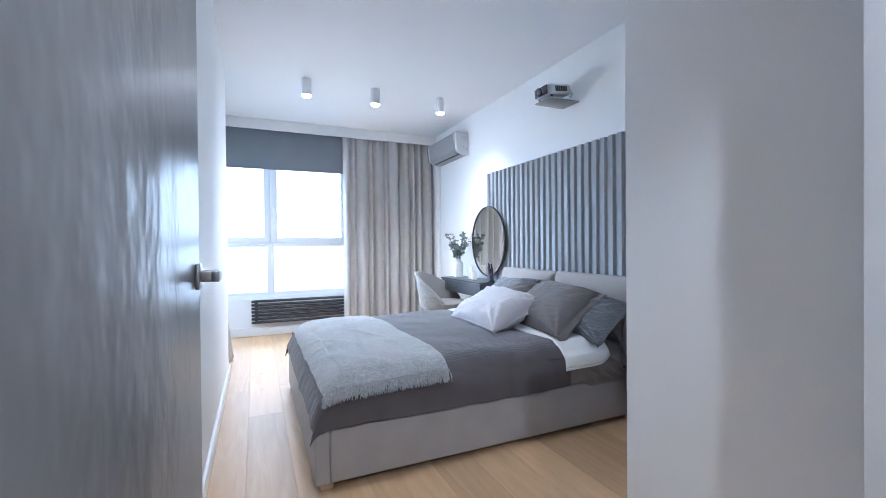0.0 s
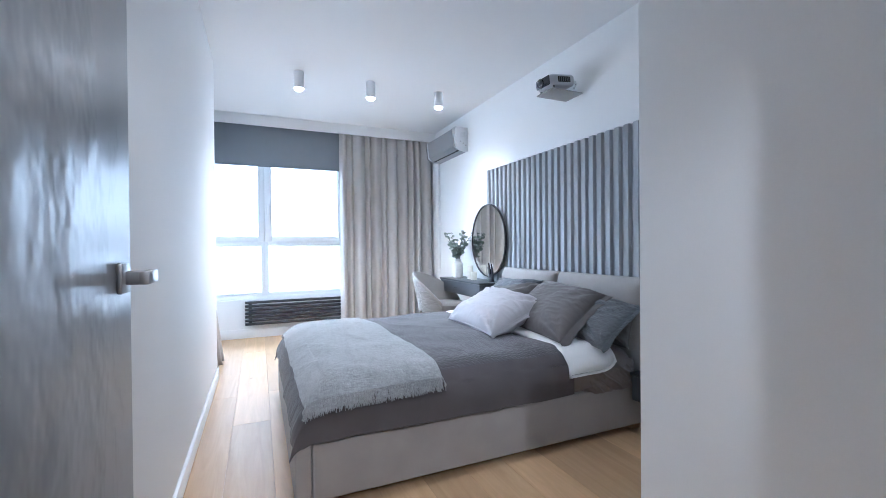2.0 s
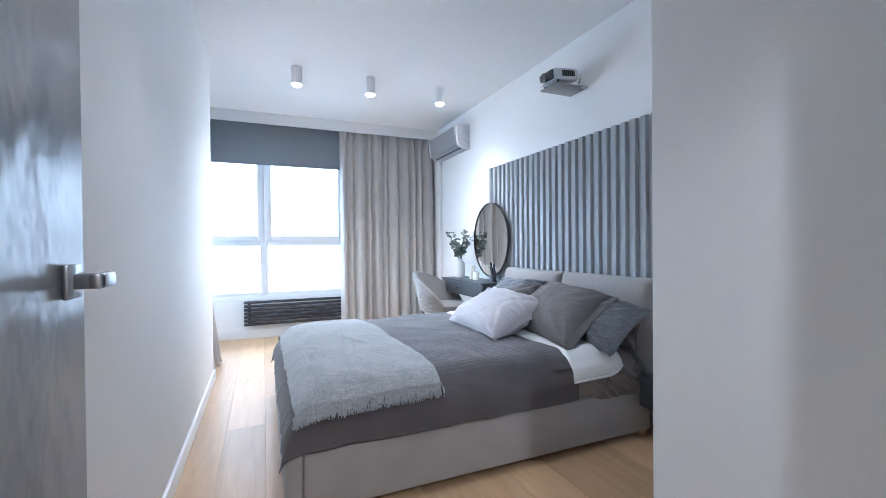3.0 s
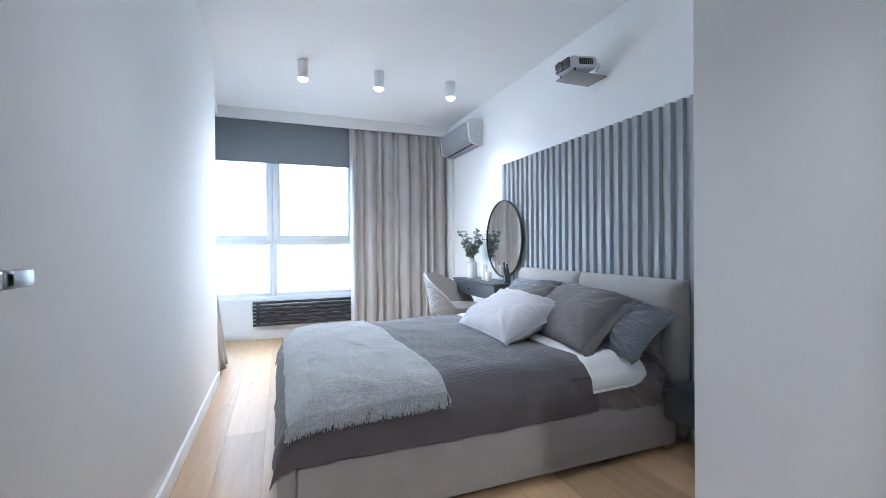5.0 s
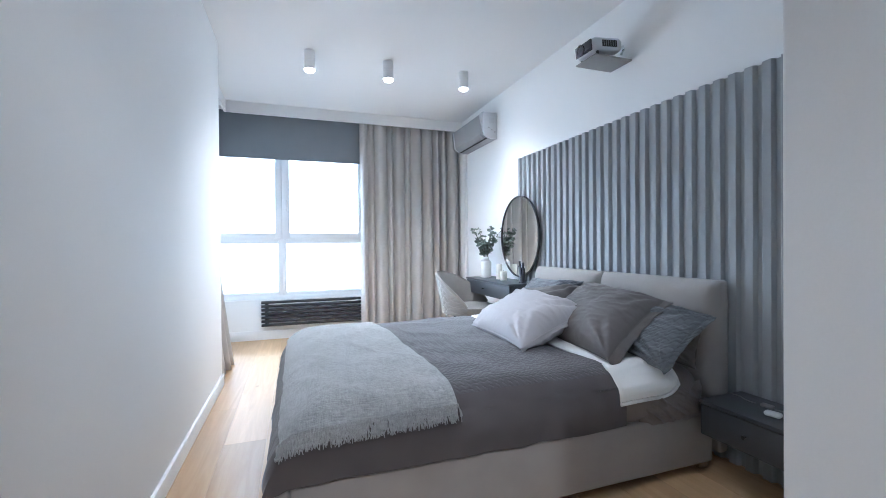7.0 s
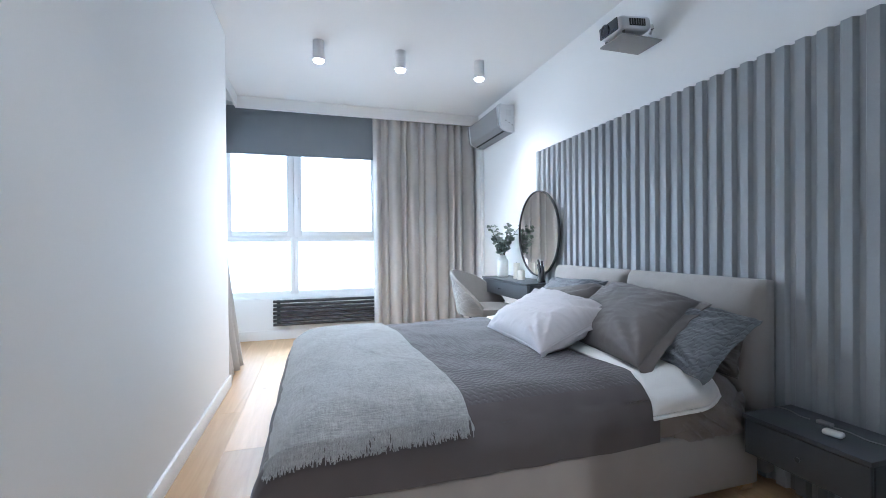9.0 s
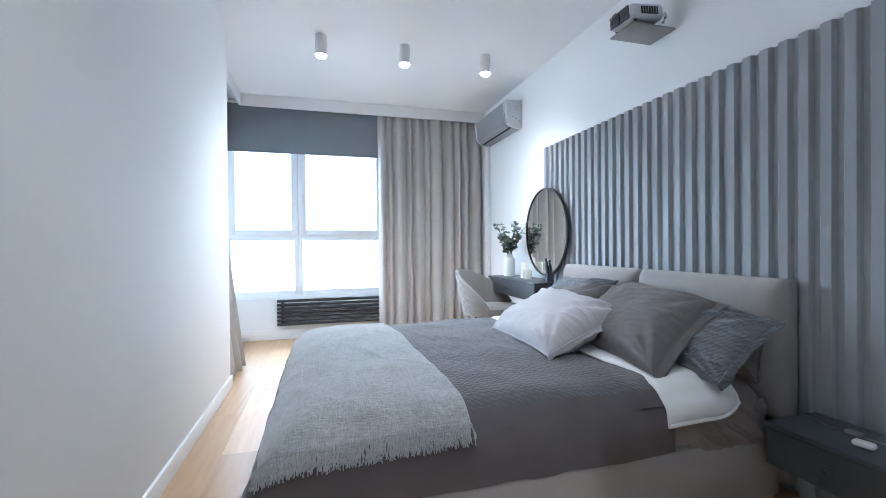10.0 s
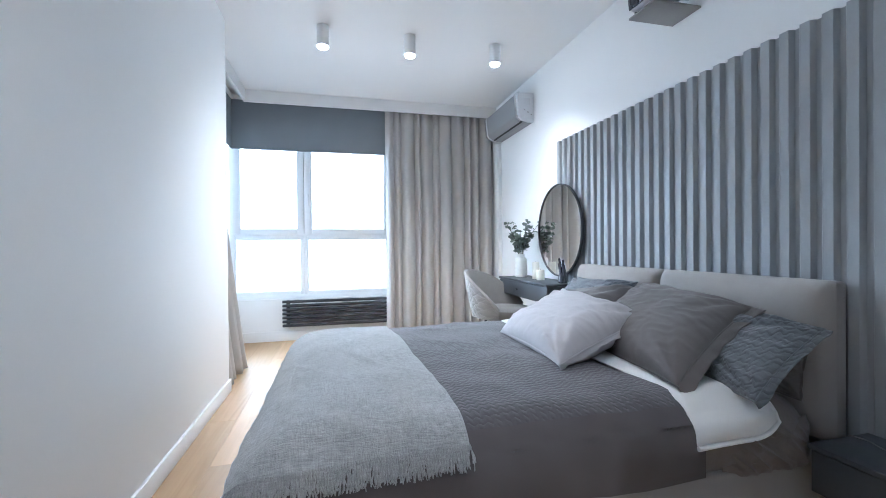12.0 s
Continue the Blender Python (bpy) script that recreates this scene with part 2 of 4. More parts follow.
M_SHEET.node_tree.nodes["Bump"].inputs["Distance"].default_value = 0.03
M_DOOR.node_tree.nodes["Bump"].inputs["Distance"].default_value = 0.02


def let_light_through(m, share):
    nt = m.node_tree
    b, o = nt.nodes["Principled BSDF"], nt.nodes["Material Output"]
    tr, mx = nt.nodes.new("ShaderNodeBsdfTranslucent"), nt.nodes.new("ShaderNodeMixShader")
    nt.links.new(nt.nodes["Mix"].outputs["Result"], tr.inputs["Color"])
    mx.inputs[0].default_value = share
    nt.links.new(b.outputs[0], mx.inputs[1])
    nt.links.new(tr.outputs[0], mx.inputs[2])
    nt.links.new(mx.outputs[0], o.inputs["Surface"])


let_light_through(M_CURT, 0.15)

# ---- mesh helpers ----


def thing(name, at, label, category, group="", kind=""):
    ob = new(name)
    ob.location = at
    ob.empty_display_size = 0.1
    return tagged(ob, label, category, group, kind)


def finish(name, bm, mat_, smooth):
    me = bpy.data.meshes.new(name)
    bm.normal_update()
    bm.to_mesh(me)
    bm.free()
    me.materials.append(mat_)
    if smooth:
        me.polygons.foreach_set("use_smooth", [True] * len(me.polygons))
        if smooth != 2:
            me.set_sharp_from_angle(angle=radians(40))
    return me


def part(name, bm, mat_, parent, label="", smooth=1):
    """One mesh under a thing, drawn in world places."""
    root = parent
    while root.parent:
        root = root.parent
    bmesh.ops.translate(bm, vec=-Vector(root.location), verts=bm.verts)
    ob = new(name, finish(name, bm, mat_, smooth))
    ob.parent = parent
    return tagged(ob, label)


def solo(name, bm, mat_, label, category, kind="", smooth=1, group=""):
    return tagged(new(name, finish(name, bm, mat_, smooth)), label, category, group, kind)


def box(x0, y0, z0, x1, y1, z1, bevel=0.0, seg=2, bm=None):
    one = bmesh.new()
    bmesh.ops.create_cube(one, size=1)
    for v in one.verts:
        v.co = Vector(((x0 + x1) / 2 + v.co.x * (x1 - x0), (y0 + y1) / 2 + v.co.y * (y1 - y0), (z0 + z1) / 2 + v.co.z * (z1 - z0)))
    if bevel:
        bmesh.ops.bevel(one, geom=one.edges[:], offset=bevel, segments=seg, profile=0.5, affect="EDGES")
    return merge(bm, one)


def merge(bm, one):
    if bm is None:
        return one
    me = bpy.data.meshes.new("tmp")
    one.to_mesh(me)
    one.free()
    bm.from_mesh(me)
    bpy.data.meshes.remove(me)
    return bm


def tube(points, r, seg=10, bm=None, taper=1.0):
    """A round bar along points."""
    one = bmesh.new()
    rings = []
    pts = [Vector(p) for p in points]
    for i, p in enumerate(pts):
        d = (pts[min(i + 1, len(pts) - 1)] - pts[max(i - 1, 0)]).normalized()
        a = d.orthogonal().normalized() if abs(d.z) > 0.9 else d.cross(Vector((0, 0, 1))).normalized()
        b = d.cross(a)
        rr = r * (1 + (taper - 1) * i / max(1, len(pts) - 1))
        rings.append([one.verts.new(p + rr * (math.cos(k * math.tau / seg) * a + math.sin(k * math.tau / seg) * b)) for k in range(seg)])
    for q, w in zip(rings, rings[1:]):
        for k in range(seg):
            one.faces.new((q[k], q[(k + 1) % seg], w[(k + 1) % seg], w[k]))
    one.faces.new(rings[0])
    one.faces.new(rings[-1][::-1])
    bmesh.ops.recalc_face_normals(one, faces=one.faces)
    return merge(bm, one)


def lathe(profile, at, seg=32, bm=None, m=None):
    """profile: (radius, height) rows from bottom to top."""
    one = bmesh.new()
    rings = []
    for r, z in profile:
        rings.append([one.verts.new((max(r, 1e-4) * math.cos(k * math.tau / seg), max(r, 1e-4) * math.sin(k * math.tau / seg), z)) for k in range(seg)])
    for q, w in zip(rings, rings[1:]):
        for k in range(seg):
            one.faces.new((q[k], q[(k + 1) % seg], w[(k + 1) % seg], w[k]))
    one.faces.new(rings[0][::-1])
    one.faces.new(rings[-1])
    bmesh.ops.transform(one, matrix=Matrix.Translation(at) @ (m or Matrix()), verts=one.verts)
    bmesh.ops.recalc_face_normals(one, faces=one.faces)
    return merge(bm, one)


def prism(outline, y0, y1, axis="y", bevel=0.0):
    """An outline in two axes, pulled along the third."""
    bm = bmesh.new()

    def put(a, b, c):
        return {"y": (a, c, b), "z": (a, b, c), "x": (c, a, b)}[axis]
    lo = [bm.verts.new(put(a, b, y0)) for a, b in outline]
    hi = [bm.verts.new(put(a, b, y1)) for a, b in outline]
    k = len(outline)
    for i in range(k):
        bm.faces.new((lo[i], lo[(i + 1) % k], hi[(i + 1) % k], hi[i]))
    bm.faces.new(lo[::-1])
    bm.faces.new(hi)
    bmesh.ops.recalc_face_normals(bm, faces=bm.faces)
    if bevel:
        bmesh.ops.bevel(bm, geom=bm.edges[:], offset=bevel, segments=2, affect="EDGES")
    return bm


def sheet(nu, nv, place, thick=0.0):
    """A grid of cloth, place(u, v) with u and v from 0 to 1, with a thickness of its own."""
    bm = bmesh.new()
    g = [[bm.verts.new(place(i / nu, j / nv)) for j in range(nv + 1)] for i in range(nu + 1)]
    for i in range(nu):
        for j in range(nv):
            bm.faces.new((g[i][j], g[i + 1][j], g[i + 1][j + 1], g[i][j + 1]))
    bmesh.ops.recalc_face_normals(bm, faces=bm.faces)
    if thick:
        bm.normal_update()
        up = {}
        for row in g:
            for v in row:
                up[v] = v.normal.copy()
        flip = -1 if sum(n_.z for n_ in up.values()) < 0 else 1
        low = [[bm.verts.new(v.co - flip * thick * up[v]) for v in row] for row in g]
        for i in range(nu):
            for j in range(nv):
                bm.faces.new((low[i][j], low[i][j + 1], low[i + 1][j + 1], low[i + 1][j]))
        ring = [(i, 0) for i in range(nu)] + [(nu, j) for j in range(nv)] + [(i, nv) for i in range(nu, 0, -1)] + [(0, j) for j in range(nv, 0, -1)]
        for (a, b), (c, d) in zip(ring, ring[1:] + ring[:1]):
            bm.faces.new((g[a][b], g[c][d], low[c][d], low[a][b]))
        bmesh.ops.recalc_face_normals(bm, faces=bm.faces)
    return bm


def nz(x, y, z=0.0, s=1.0):
    return noise.noise(Vector((x * s, y * s, z * s)))


# ---- structure ----
WX, EX, NY, TOP = -0.80, 2.10, 6.02, 2.60
floor = tagged(solo("floor", box(-1.5, -1.6, -0.15, EX + 0.15, NY + 0.15, -0.016), M_SUB, "oak plank floor with visible knots", "floor", "structure"))
solo("ceiling", box(-1.5, -1.6, TOP, EX + 0.15, NY + 0.25, TOP + 0.12), M_CEIL, "smooth white painted ceiling", "ceiling", "structure")
solo("wall_east", box(EX, -1.6, -0.15, EX + 0.15, NY + 0.25, TOP), M_WALL, "plain white painted wall behind the bed", "wall", "structure")
# partition beside the door, and the wall block at the bed's near side
solo("wall_west", box(-1.5, 0.7005, -0.016, -0.44, 4.45, TOP, 0.004), M_WALL, "plain white painted wall beside the open door", "wall", "structure")
solo("wall_south", box(0.70, 0.70, -0.016, EX, 1.245, TOP, 0.006), M_WALL, "pale grey-white painted wall corner by the doorway", "wall", "structure")
bm = box(-1.5, 0.58, -0.016, -0.44, 0.70, TOP)
box(0.62, 0.58, -0.016, EX, 0.70, TOP, bm=bm)
box(-0.44, 0.58, 2.09, 0.62, 0.70, TOP, bm=bm)
solo("wall_doorway", bm, M_WALL, "white painted wall around the doorway", "wall", "structure")
bm = box(-1.5, -1.6, -0.016, -1.38, 0.58, TOP)
box(-1.38, -1.6, -0.016, EX, -1.48, TOP, bm=bm)
solo("wall_hall", bm, M_WALL, "plain white hallway wall", "wall", "structure")

# window wall with its opening
W0, W1, WZ0, WZ1 = -0.80, 0.93, 0.45, 2.36
bm = box(WX, NY, -0.016, W1, NY + 0.25, WZ0)
box(W1, NY, -0.016, EX, NY + 0.25, TOP, bm=bm)
box(WX, NY, WZ1, W1, NY + 0.25, TOP, bm=bm)
solo("wall_north", bm, M_WALL, "white painted wall under and beside the window", "wall", "structure")
bm = box(WX - 0.25, 4.45, -0.016, WX, NY + 0.25, WZ0)
box(WX - 0.25, 4.45, WZ1, WX, NY + 0.25, TOP, bm=bm)
box(WX - 0.25, 4.452, -0.016, WX - 0.002, 4.60, TOP - 0.002, bm=bm)
solo("wall_bay", bm, M_WALL, "white painted wall of the corner window bay", "wall", "structure")

# bright overcast distance outside both windows
for nm, m_, z0, z1, lab in (("backdrop_sky", M_SKY, 1.5, 40, "hazy white overcast sky outside the windows"),
                            ("backdrop_distance", M_HAZE, -25, 1.5, "pale hazy distance below the horizon")):
    bm = bmesh.new()
    lo = [bm.verts.new((x, y, z0)) for x, y in ((40, 40), (-40, 40), (-40, -5))]
    hi = [bm.verts.new((x, y, z1)) for x, y in ((40, 40), (-40, 40), (-40, -5))]
    for k in (0, 1):
        bm.faces.new((lo[k], lo[k + 1], hi[k + 1], hi[k]))
    solo(nm, bm, m_, lab, "sky", "structure", 0)

# dropped pelmet that hides the curtain track
bm = box(-0.60, 5.805, 2.478, EX, 5.825, TOP + 0.01)
box(-0.60, 4.45, 2.478, -0.58, 5.805, TOP + 0.01, bm=bm)
solo("trim_pelmet", bm, M_CEIL, "white plasterboard curtain pelmet along the ceiling", "pelmet", "structure")
rail = thing("curtain_rail", (-0.66, 5.9, 2.56), "white double curtain rail fixed to the ceiling", "curtain rail")
part("track", box(-0.69, 4.46, 2.575, -0.64, 5.93, TOP, 0.003), M_PVC, rail)
part("track", box(-0.64, 5.88, 2.575, EX, 5.93, TOP, 0.003), M_PVC, rail)


def skirting(name, bm, label):
    solo(name, bm, M_TRIM, label, "baseboard", "structure")


skirting("baseboard_west", box(-0.44, 0.72, 0.0, -0.425, 4.45, 0.085, 0.003), "low white lacquered baseboard")
skirting("baseboard_north", box(WX, NY - 0.015, 0.0, EX - 0.02, NY, 0.105, 0.003), "low white lacquered baseboard")
skirting("baseboard_east", box(EX - 0.015, 4.33, 0.0, EX, NY - 0.015, 0.105, 0.003), "low white lacquered baseboard")
skirting("baseboard_bay", box(WX, 4.45, 0.0, WX + 0.015, NY - 0.015, 0.105, 0.003), "low white lacquered baseboard")


# ---- windows ----


def window(name, label, spans, seams, to_world):
    """spans: clear glass (a0, z0, a1, z1) in the wall's own plane."""
    w = tagged(new(name), label, "window", "corner windows", "structure")

    def bar(nm, a0, z0, a1, z1, d0, d1, mat_=M_PVC, bev=0.004, parent=w):
        b = box(a0, d0, z0, a1, d1, z1, bev)
        bmesh.ops.transform(b, matrix=to_world, verts=b.verts)
        return part(nm, b, mat_, parent)
    a_lo, a_hi = seams["a"]
    z_lo, z_hi = seams["z"]
    am, zm = seams["mid_a"], seams["mid_z"]
    bar("frame", a_lo, z_lo, a_lo + 0.05, z_hi, 0.03, 0.11)
    bar("frame", a_hi - 0.05, z_lo, a_hi, z_hi, 0.03, 0.11)
    bar("frame", a_lo + 0.05, z_lo, a_hi - 0.05, z_lo + 0.04, 0.03, 0.11)
    bar("frame", a_lo + 0.05, z_hi - 0.05, a_hi - 0.05, z_hi, 0.03, 0.11)
    bar("mullion", am - 0.035, z_lo + 0.04, am + 0.035, z_hi - 0.05, 0.035, 0.105)
    bar("transom", a_lo + 0.05, zm - 0.035, am - 0.035, zm + 0.035, 0.035, 0.105)
    bar("transom", am + 0.035, zm - 0.035, a_hi - 0.05, zm + 0.035, 0.035, 0.105)
    for k, (a0, z0, a1, z1) in enumerate(spans):
        upper = z0 > zm
        b0 = a_lo + 0.035 if a1 < am else am + 0.003
        b1 = am - 0.003 if a1 < am else a_hi - 0.035
        c0 = zm + 0.003 if upper else z_lo + 0.03
        c1 = z_hi - 0.03 if upper else zm - 0.02
        d = 0.018 if upper else 0.032
        sash = box(b0, d, c0, a0, d + 0.05, c1, 0.003)
        box(a1, d, c0, b1, d + 0.05, c1, 0.003, bm=sash)
        box(a0, d + 0.001, c0, a1, d + 0.05, z0, 0.003, bm=sash)
        box(a0, d + 0.001, z1, a1, d + 0.05, c1, 0.003, bm=sash)
        bmesh.ops.transform(sash, matrix=to_world, verts=sash.verts)
        so = part("sash", sash, M_PVC, w)
        pane = bar("pane", a0 - 0.005, z0 - 0.005, a1 + 0.005, z1 + 0.005, d + 0.022, d + 0.026, M_GLASS, 0, so)
        pane.visible_shadow = False
        if upper and k == seams["handle"]:
            hx = (a0 + b0) / 2
            hb = box(hx - 0.013, d - 0.012, 1.52, hx + 0.013, d, 1.59, 0.004)
            box(hx - 0.009, d - 0.045, 1.555, hx + 0.009, d - 0.012, 1.573, 0.004, bm=hb)
            box(hx - 0.010, d - 0.048, 1.45, hx + 0.010, d - 0.032, 1.575, 0.005, bm=hb)
            bmesh.ops.transform(hb, matrix=to_world, verts=hb.verts)
            part("handle", hb, M_PVC, so, "white lever handle")
    return w


window("window_1", "white plastic four-pane window with overexposed daylight outside",
       [(-0.69, 1.205, -0.12, 2.30), (0.035, 1.205, 0.82, 2.30), (-0.74, 0.53, -0.09, 1.085), (-0.005, 0.53, 0.85, 1.085)],
       {"a": (-0.80, 0.93), "z": (0.45, 2.36), "mid_a": -0.045, "mid_z": 1.14, "handle": 1}, Matrix.Translation((0, NY, 0)))
side = Matrix.Translation((WX, 0, 0)) @ Matrix.Rotation(radians(90), 4, "Z")
window("window_2", "white plastic side window of the glazed corner",
       [(4.72, 1.205, 5.27, 2.30), (5.40, 1.205, 5.91, 2.30), (4.68, 0.53, 5.29, 1.085), (5.37, 0.53, 5.94, 1.085)],
       {"a": (4.60, 6.01), "z": (0.45, 2.36), "mid_a": 5.335, "mid_z": 1.14, "handle": 1}, side)


def blind(at, x0, y0, x1, y1, label):
    b = thing("roller_blind", at, label, "roller blind", "roller blinds over the windows")
    part("fabric", box(x0, y0, 2.05, x1, y1, 2.56), M_BLIND, b)
    part("bottom_bar", box(x0, y0 - 0.004, 2.035, x1, y1 + 0.004, 2.052, 0.003), M_BLIND, b)
    along = x1 - x0 > y1 - y0
    p0 = (x0, (y0 + y1) / 2, 2.572) if along else ((x0 + x1) / 2, y0, 2.572)
    p1 = (x1, (y0 + y1) / 2, 2.572) if along else ((x0 + x1) / 2, y1, 2.572)
    part("roller", tube([p0, p1], 0.025, 14), M_PVC, b)


blind((0, 5.98, 2.035), -0.7485, 5.976, 0.95, 5.979, "slate-grey fabric roller blind, a quarter lowered")
blind((-0.75, 5.2, 2.035), -0.752, 4.50, -0.749, 5.985, "slate-grey side roller blind, a quarter lowered")

# ---- door ----
door = thing("door_1", (-0.35, 0.66, 0.0), "dark grey satin-gloss door leaf standing wide open", "door", "", "structure")
part("leaf", box(-0.37, 0.664, 0.008, -0.33, 1.462, 2.03, 0.003), M_DOOR, door)
part("escutcheon", box(-0.33, 1.374, 0.998, -0.321, 1.426, 1.050, 0.003), M_STEEL, door, "square brushed steel rose")
hb = box(-0.322, 1.390, 1.012, -0.286, 1.410, 1.036, 0.003)
box(-0.302, 1.385, 1.012, -0.286, 1.458, 1.036, 0.004, bm=hb)
part("handle", hb, M_STEEL, door, "brushed steel lever handle")
for z in (0.25, 1.0, 1.75):
    part("hinge", tube([(-0.345, 0.656, z), (-0.345, 0.656, z + 0.09)], 0.007), M_STEEL, door)
frame_ = box(0.567, 0.575, 0.0, 0.62, 0.705, 2.09, 0.003)
box(0.60, 0.705, 0.0, 0.68, 0.717, 2.15, 0.003, bm=frame_)
box(-0.44, 0.575, 0.0, -0.375, 0.664, 2.09, 0.003, bm=frame_)
box(-0.375, 0.575, 2.045, 0.567, 0.705, 2.09, 0.003, bm=frame_)
solo("trim_door_frame", frame_, M_TRIM, "white lacquered door frame of the doorway", "door frame", "structure")

# ---- slatted wall panel ----
PITCH = 0.0772
panel = thing("slatted_wall_panel", (2.09, 2.78, 0.0), "blue-grey painted ribbed wall panel behind the bed", "wall panel")
part("backing", box(2.071, 1.247, 0.0, 2.0995, 4.340, 1.843), M_SLAT, panel)
prof = [(0.0, -0.0275), (0.003, -0.026), (0.018, -0.0205), (0.021, -0.0175), (0.021, 0.0175), (0.018, 0.0205), (0.003, 0.026), (0.0, 0.0275)]
slat_mesh = None
for k in range(40):
    y = 4.303 - k * PITCH
    if y < 1.29:
        break
    if slat_mesh is None:
        slat_mesh = finish("slat", prism([(-a, b) for a, b in prof], 0.0, 1.845, "z"), M_SLAT, 1)
    ob = new("slat", slat_mesh)
    ob.parent = panel
    ob.location = Vector((2.0712, y, 0.0)) - Vector(panel.location)

# ---- bed ----
bed = thing("bed", (1.0, 3.2, 0.0), "double bed with taupe upholstered frame and headboard", "bed")
part("side_rail", box(0.075, 2.300, 0.03, 1.93, 2.365, 0.275, 0.012, 3), M_UPH, bed)
part("side_rail", box(0.075, 3.805, 0.03, 1.93, 3.87, 0.275, 0.012, 3), M_UPH, bed)
part("foot_rail", box(0.008, 2.298, 0.03, 0.073, 3.872, 0.277, 0.012, 3), M_UPH, bed)
part("slatted_base", box(0.073, 2.365, 0.15, 1.93, 3.805, 0.20), M_WOOD, bed)
for fx in (0.03, 1.86):
    for fy in (2.315, 3.795):
        part("foot", box(fx, fy, 0.0, fx + 0.06, fy + 0.06, 0.046, 0.004), M_WOOD, bed, "pale wooden foot")
part("headboard_frame", box(1.985, 2.31, 0.045, 2.048, 3.86, 0.84, 0.02, 3), M_UPH, bed)


def cushion(y0, y1):
    def put(u, v):
        a, b = 2 * u - 1, 2 * v - 1
        e = (1 - abs(a) ** 10) ** 0.5 * (1 - abs(b) ** 9) ** 0.5
        y = (y0 + y1) / 2 + a * (y1 - y0) / 2
        z = 0.585 + b * 0.285
        return Vector((1.985 - 0.075 * e - 0.012 * e * (1 - a * a) * (1 - b * b) + 0.002 * nz(y, z, 0, 9), y, z))
    bm = sheet(48, 32, put)
    bm2 = box(1.985, y0 + 0.004, 0.305, 2.045, y1 - 0.004, 0.868, 0.012, 3)
    return merge(bm, bm2)


part("headboard_cushion", cushion(3.098, 3.87), M_UPH, bed)
part("headboard_cushion", cushion(2.305, 3.092), M_UPH, bed)


def soft_slab(x0, y0, z0, x1, y1, z1, r, wav=0.006, seed=0.0, crumple=0.0):
    bm = bmesh.new()
    bmesh.ops.create_cube(bm, size=1)
    for v in bm.verts:
        v.co = Vector(((x0 + x1) / 2 + v.co.x * (x1 - x0), (y0 + y1) / 2 + v.co.y * (y1 - y0), (z0 + z1) / 2 + v.co.z * (z1 - z0)))
    bmesh.ops.bevel(bm, geom=bm.edges[:], offset=r, segments=5, profile=0.5, affect="EDGES")
    bmesh.ops.subdivide_edges(bm, edges=[e for e in bm.edges if e.calc_length() > 0.1], cuts=40, use_grid_fill=True)
    for v in bm.verts:
        c = v.co
        n_ = Vector((nz(c.x, c.y, c.z + seed, 4), nz(c.y, c.z, c.x + seed, 4), nz(c.z, c.x, c.y + seed, 4)))
        v.co += n_ * wav
        if crumple:
            w = min(1, max(0, (c.x - 1.35) / 0.3)) * min(1, max(0, (2.42 - c.y) / 0.1))
            v.co.y -= w * crumple * abs(nz(c.x * 2.2, c.z * 2.5, seed, 6)) ** 0.7
    return bm


mat_ = thing("mattress", (1.0, 3.2, 0.2), "thick mattress in a crumpled warm grey fitted sheet", "mattress")
part("fitted_sheet", soft_slab(0.08, 2.305, 0.22, 1.90, 3.84, 0.478, 0.11, 0.006, 0, 0.030), M_SHEET, mat_)

def sheet_fold(u, v):
    """Gathered cloth at the head corner of the mattress, in slanting ridges."""
    x, z = 1.50 + 0.385 * u, 0.245 + 0.165 * v
    a = x + 1.3 * z
    ridge = (1 - abs(nz(a * 11, (x - z) * 2.6, 4.0))) ** 5 * 0.75 + (1 - abs(nz(a * 24, (x - z) * 4, 9.0))) ** 4 * 0.35
    w = min(1, 4 * u) * min(1, 5 * (1 - u)) ** 0.5 * min(1, 5 * v) ** 0.5 * min(1, 5 * (1 - v))
    back = 0.11 - math.sqrt(max(0, 0.11 ** 2 - max(0, z - 0.368) ** 2)) + 3.0 * max(0, x - 1.81) ** 2
    return Vector((x, 2.309 + back - w * (0.010 + 0.024 * ridge), z))


part("gathered_fold", sheet(90, 44, sheet_fold, 0.004), M_SHEET, mat_, smooth=2)


def hang(s, lo, hi, r, drop):
    """Cloth laid over lo..hi: s is the length along it from lo. Gives the place along and the fall."""
    for sign, edge, d in ((-1, lo, lo - s), (1, hi, s - hi)):
        d += r
        if d > 0:
            q = r * math.pi / 2
            if d < q:
                return edge - sign * r + sign * r * math.sin(d / r), r * (1 - math.cos(d / r))
            return edge, r + (d - q)
    return s, 0.0


def cloth(x0, x1, y0, y1, lo_x, hi_x, lo_y, hi_y, z, r, nu, nv, fold=0.012, seed=0.0, thick=0.008, edge=None, tail=0.0, rx=None, wrinkle=0.0, puff=0.0):
    return sheet(nu, nv, cloth_place(x0, x1, y0, y1, lo_x, hi_x, lo_y, hi_y, z, r, fold, seed, edge, tail, rx, wrinkle, puff), thick)


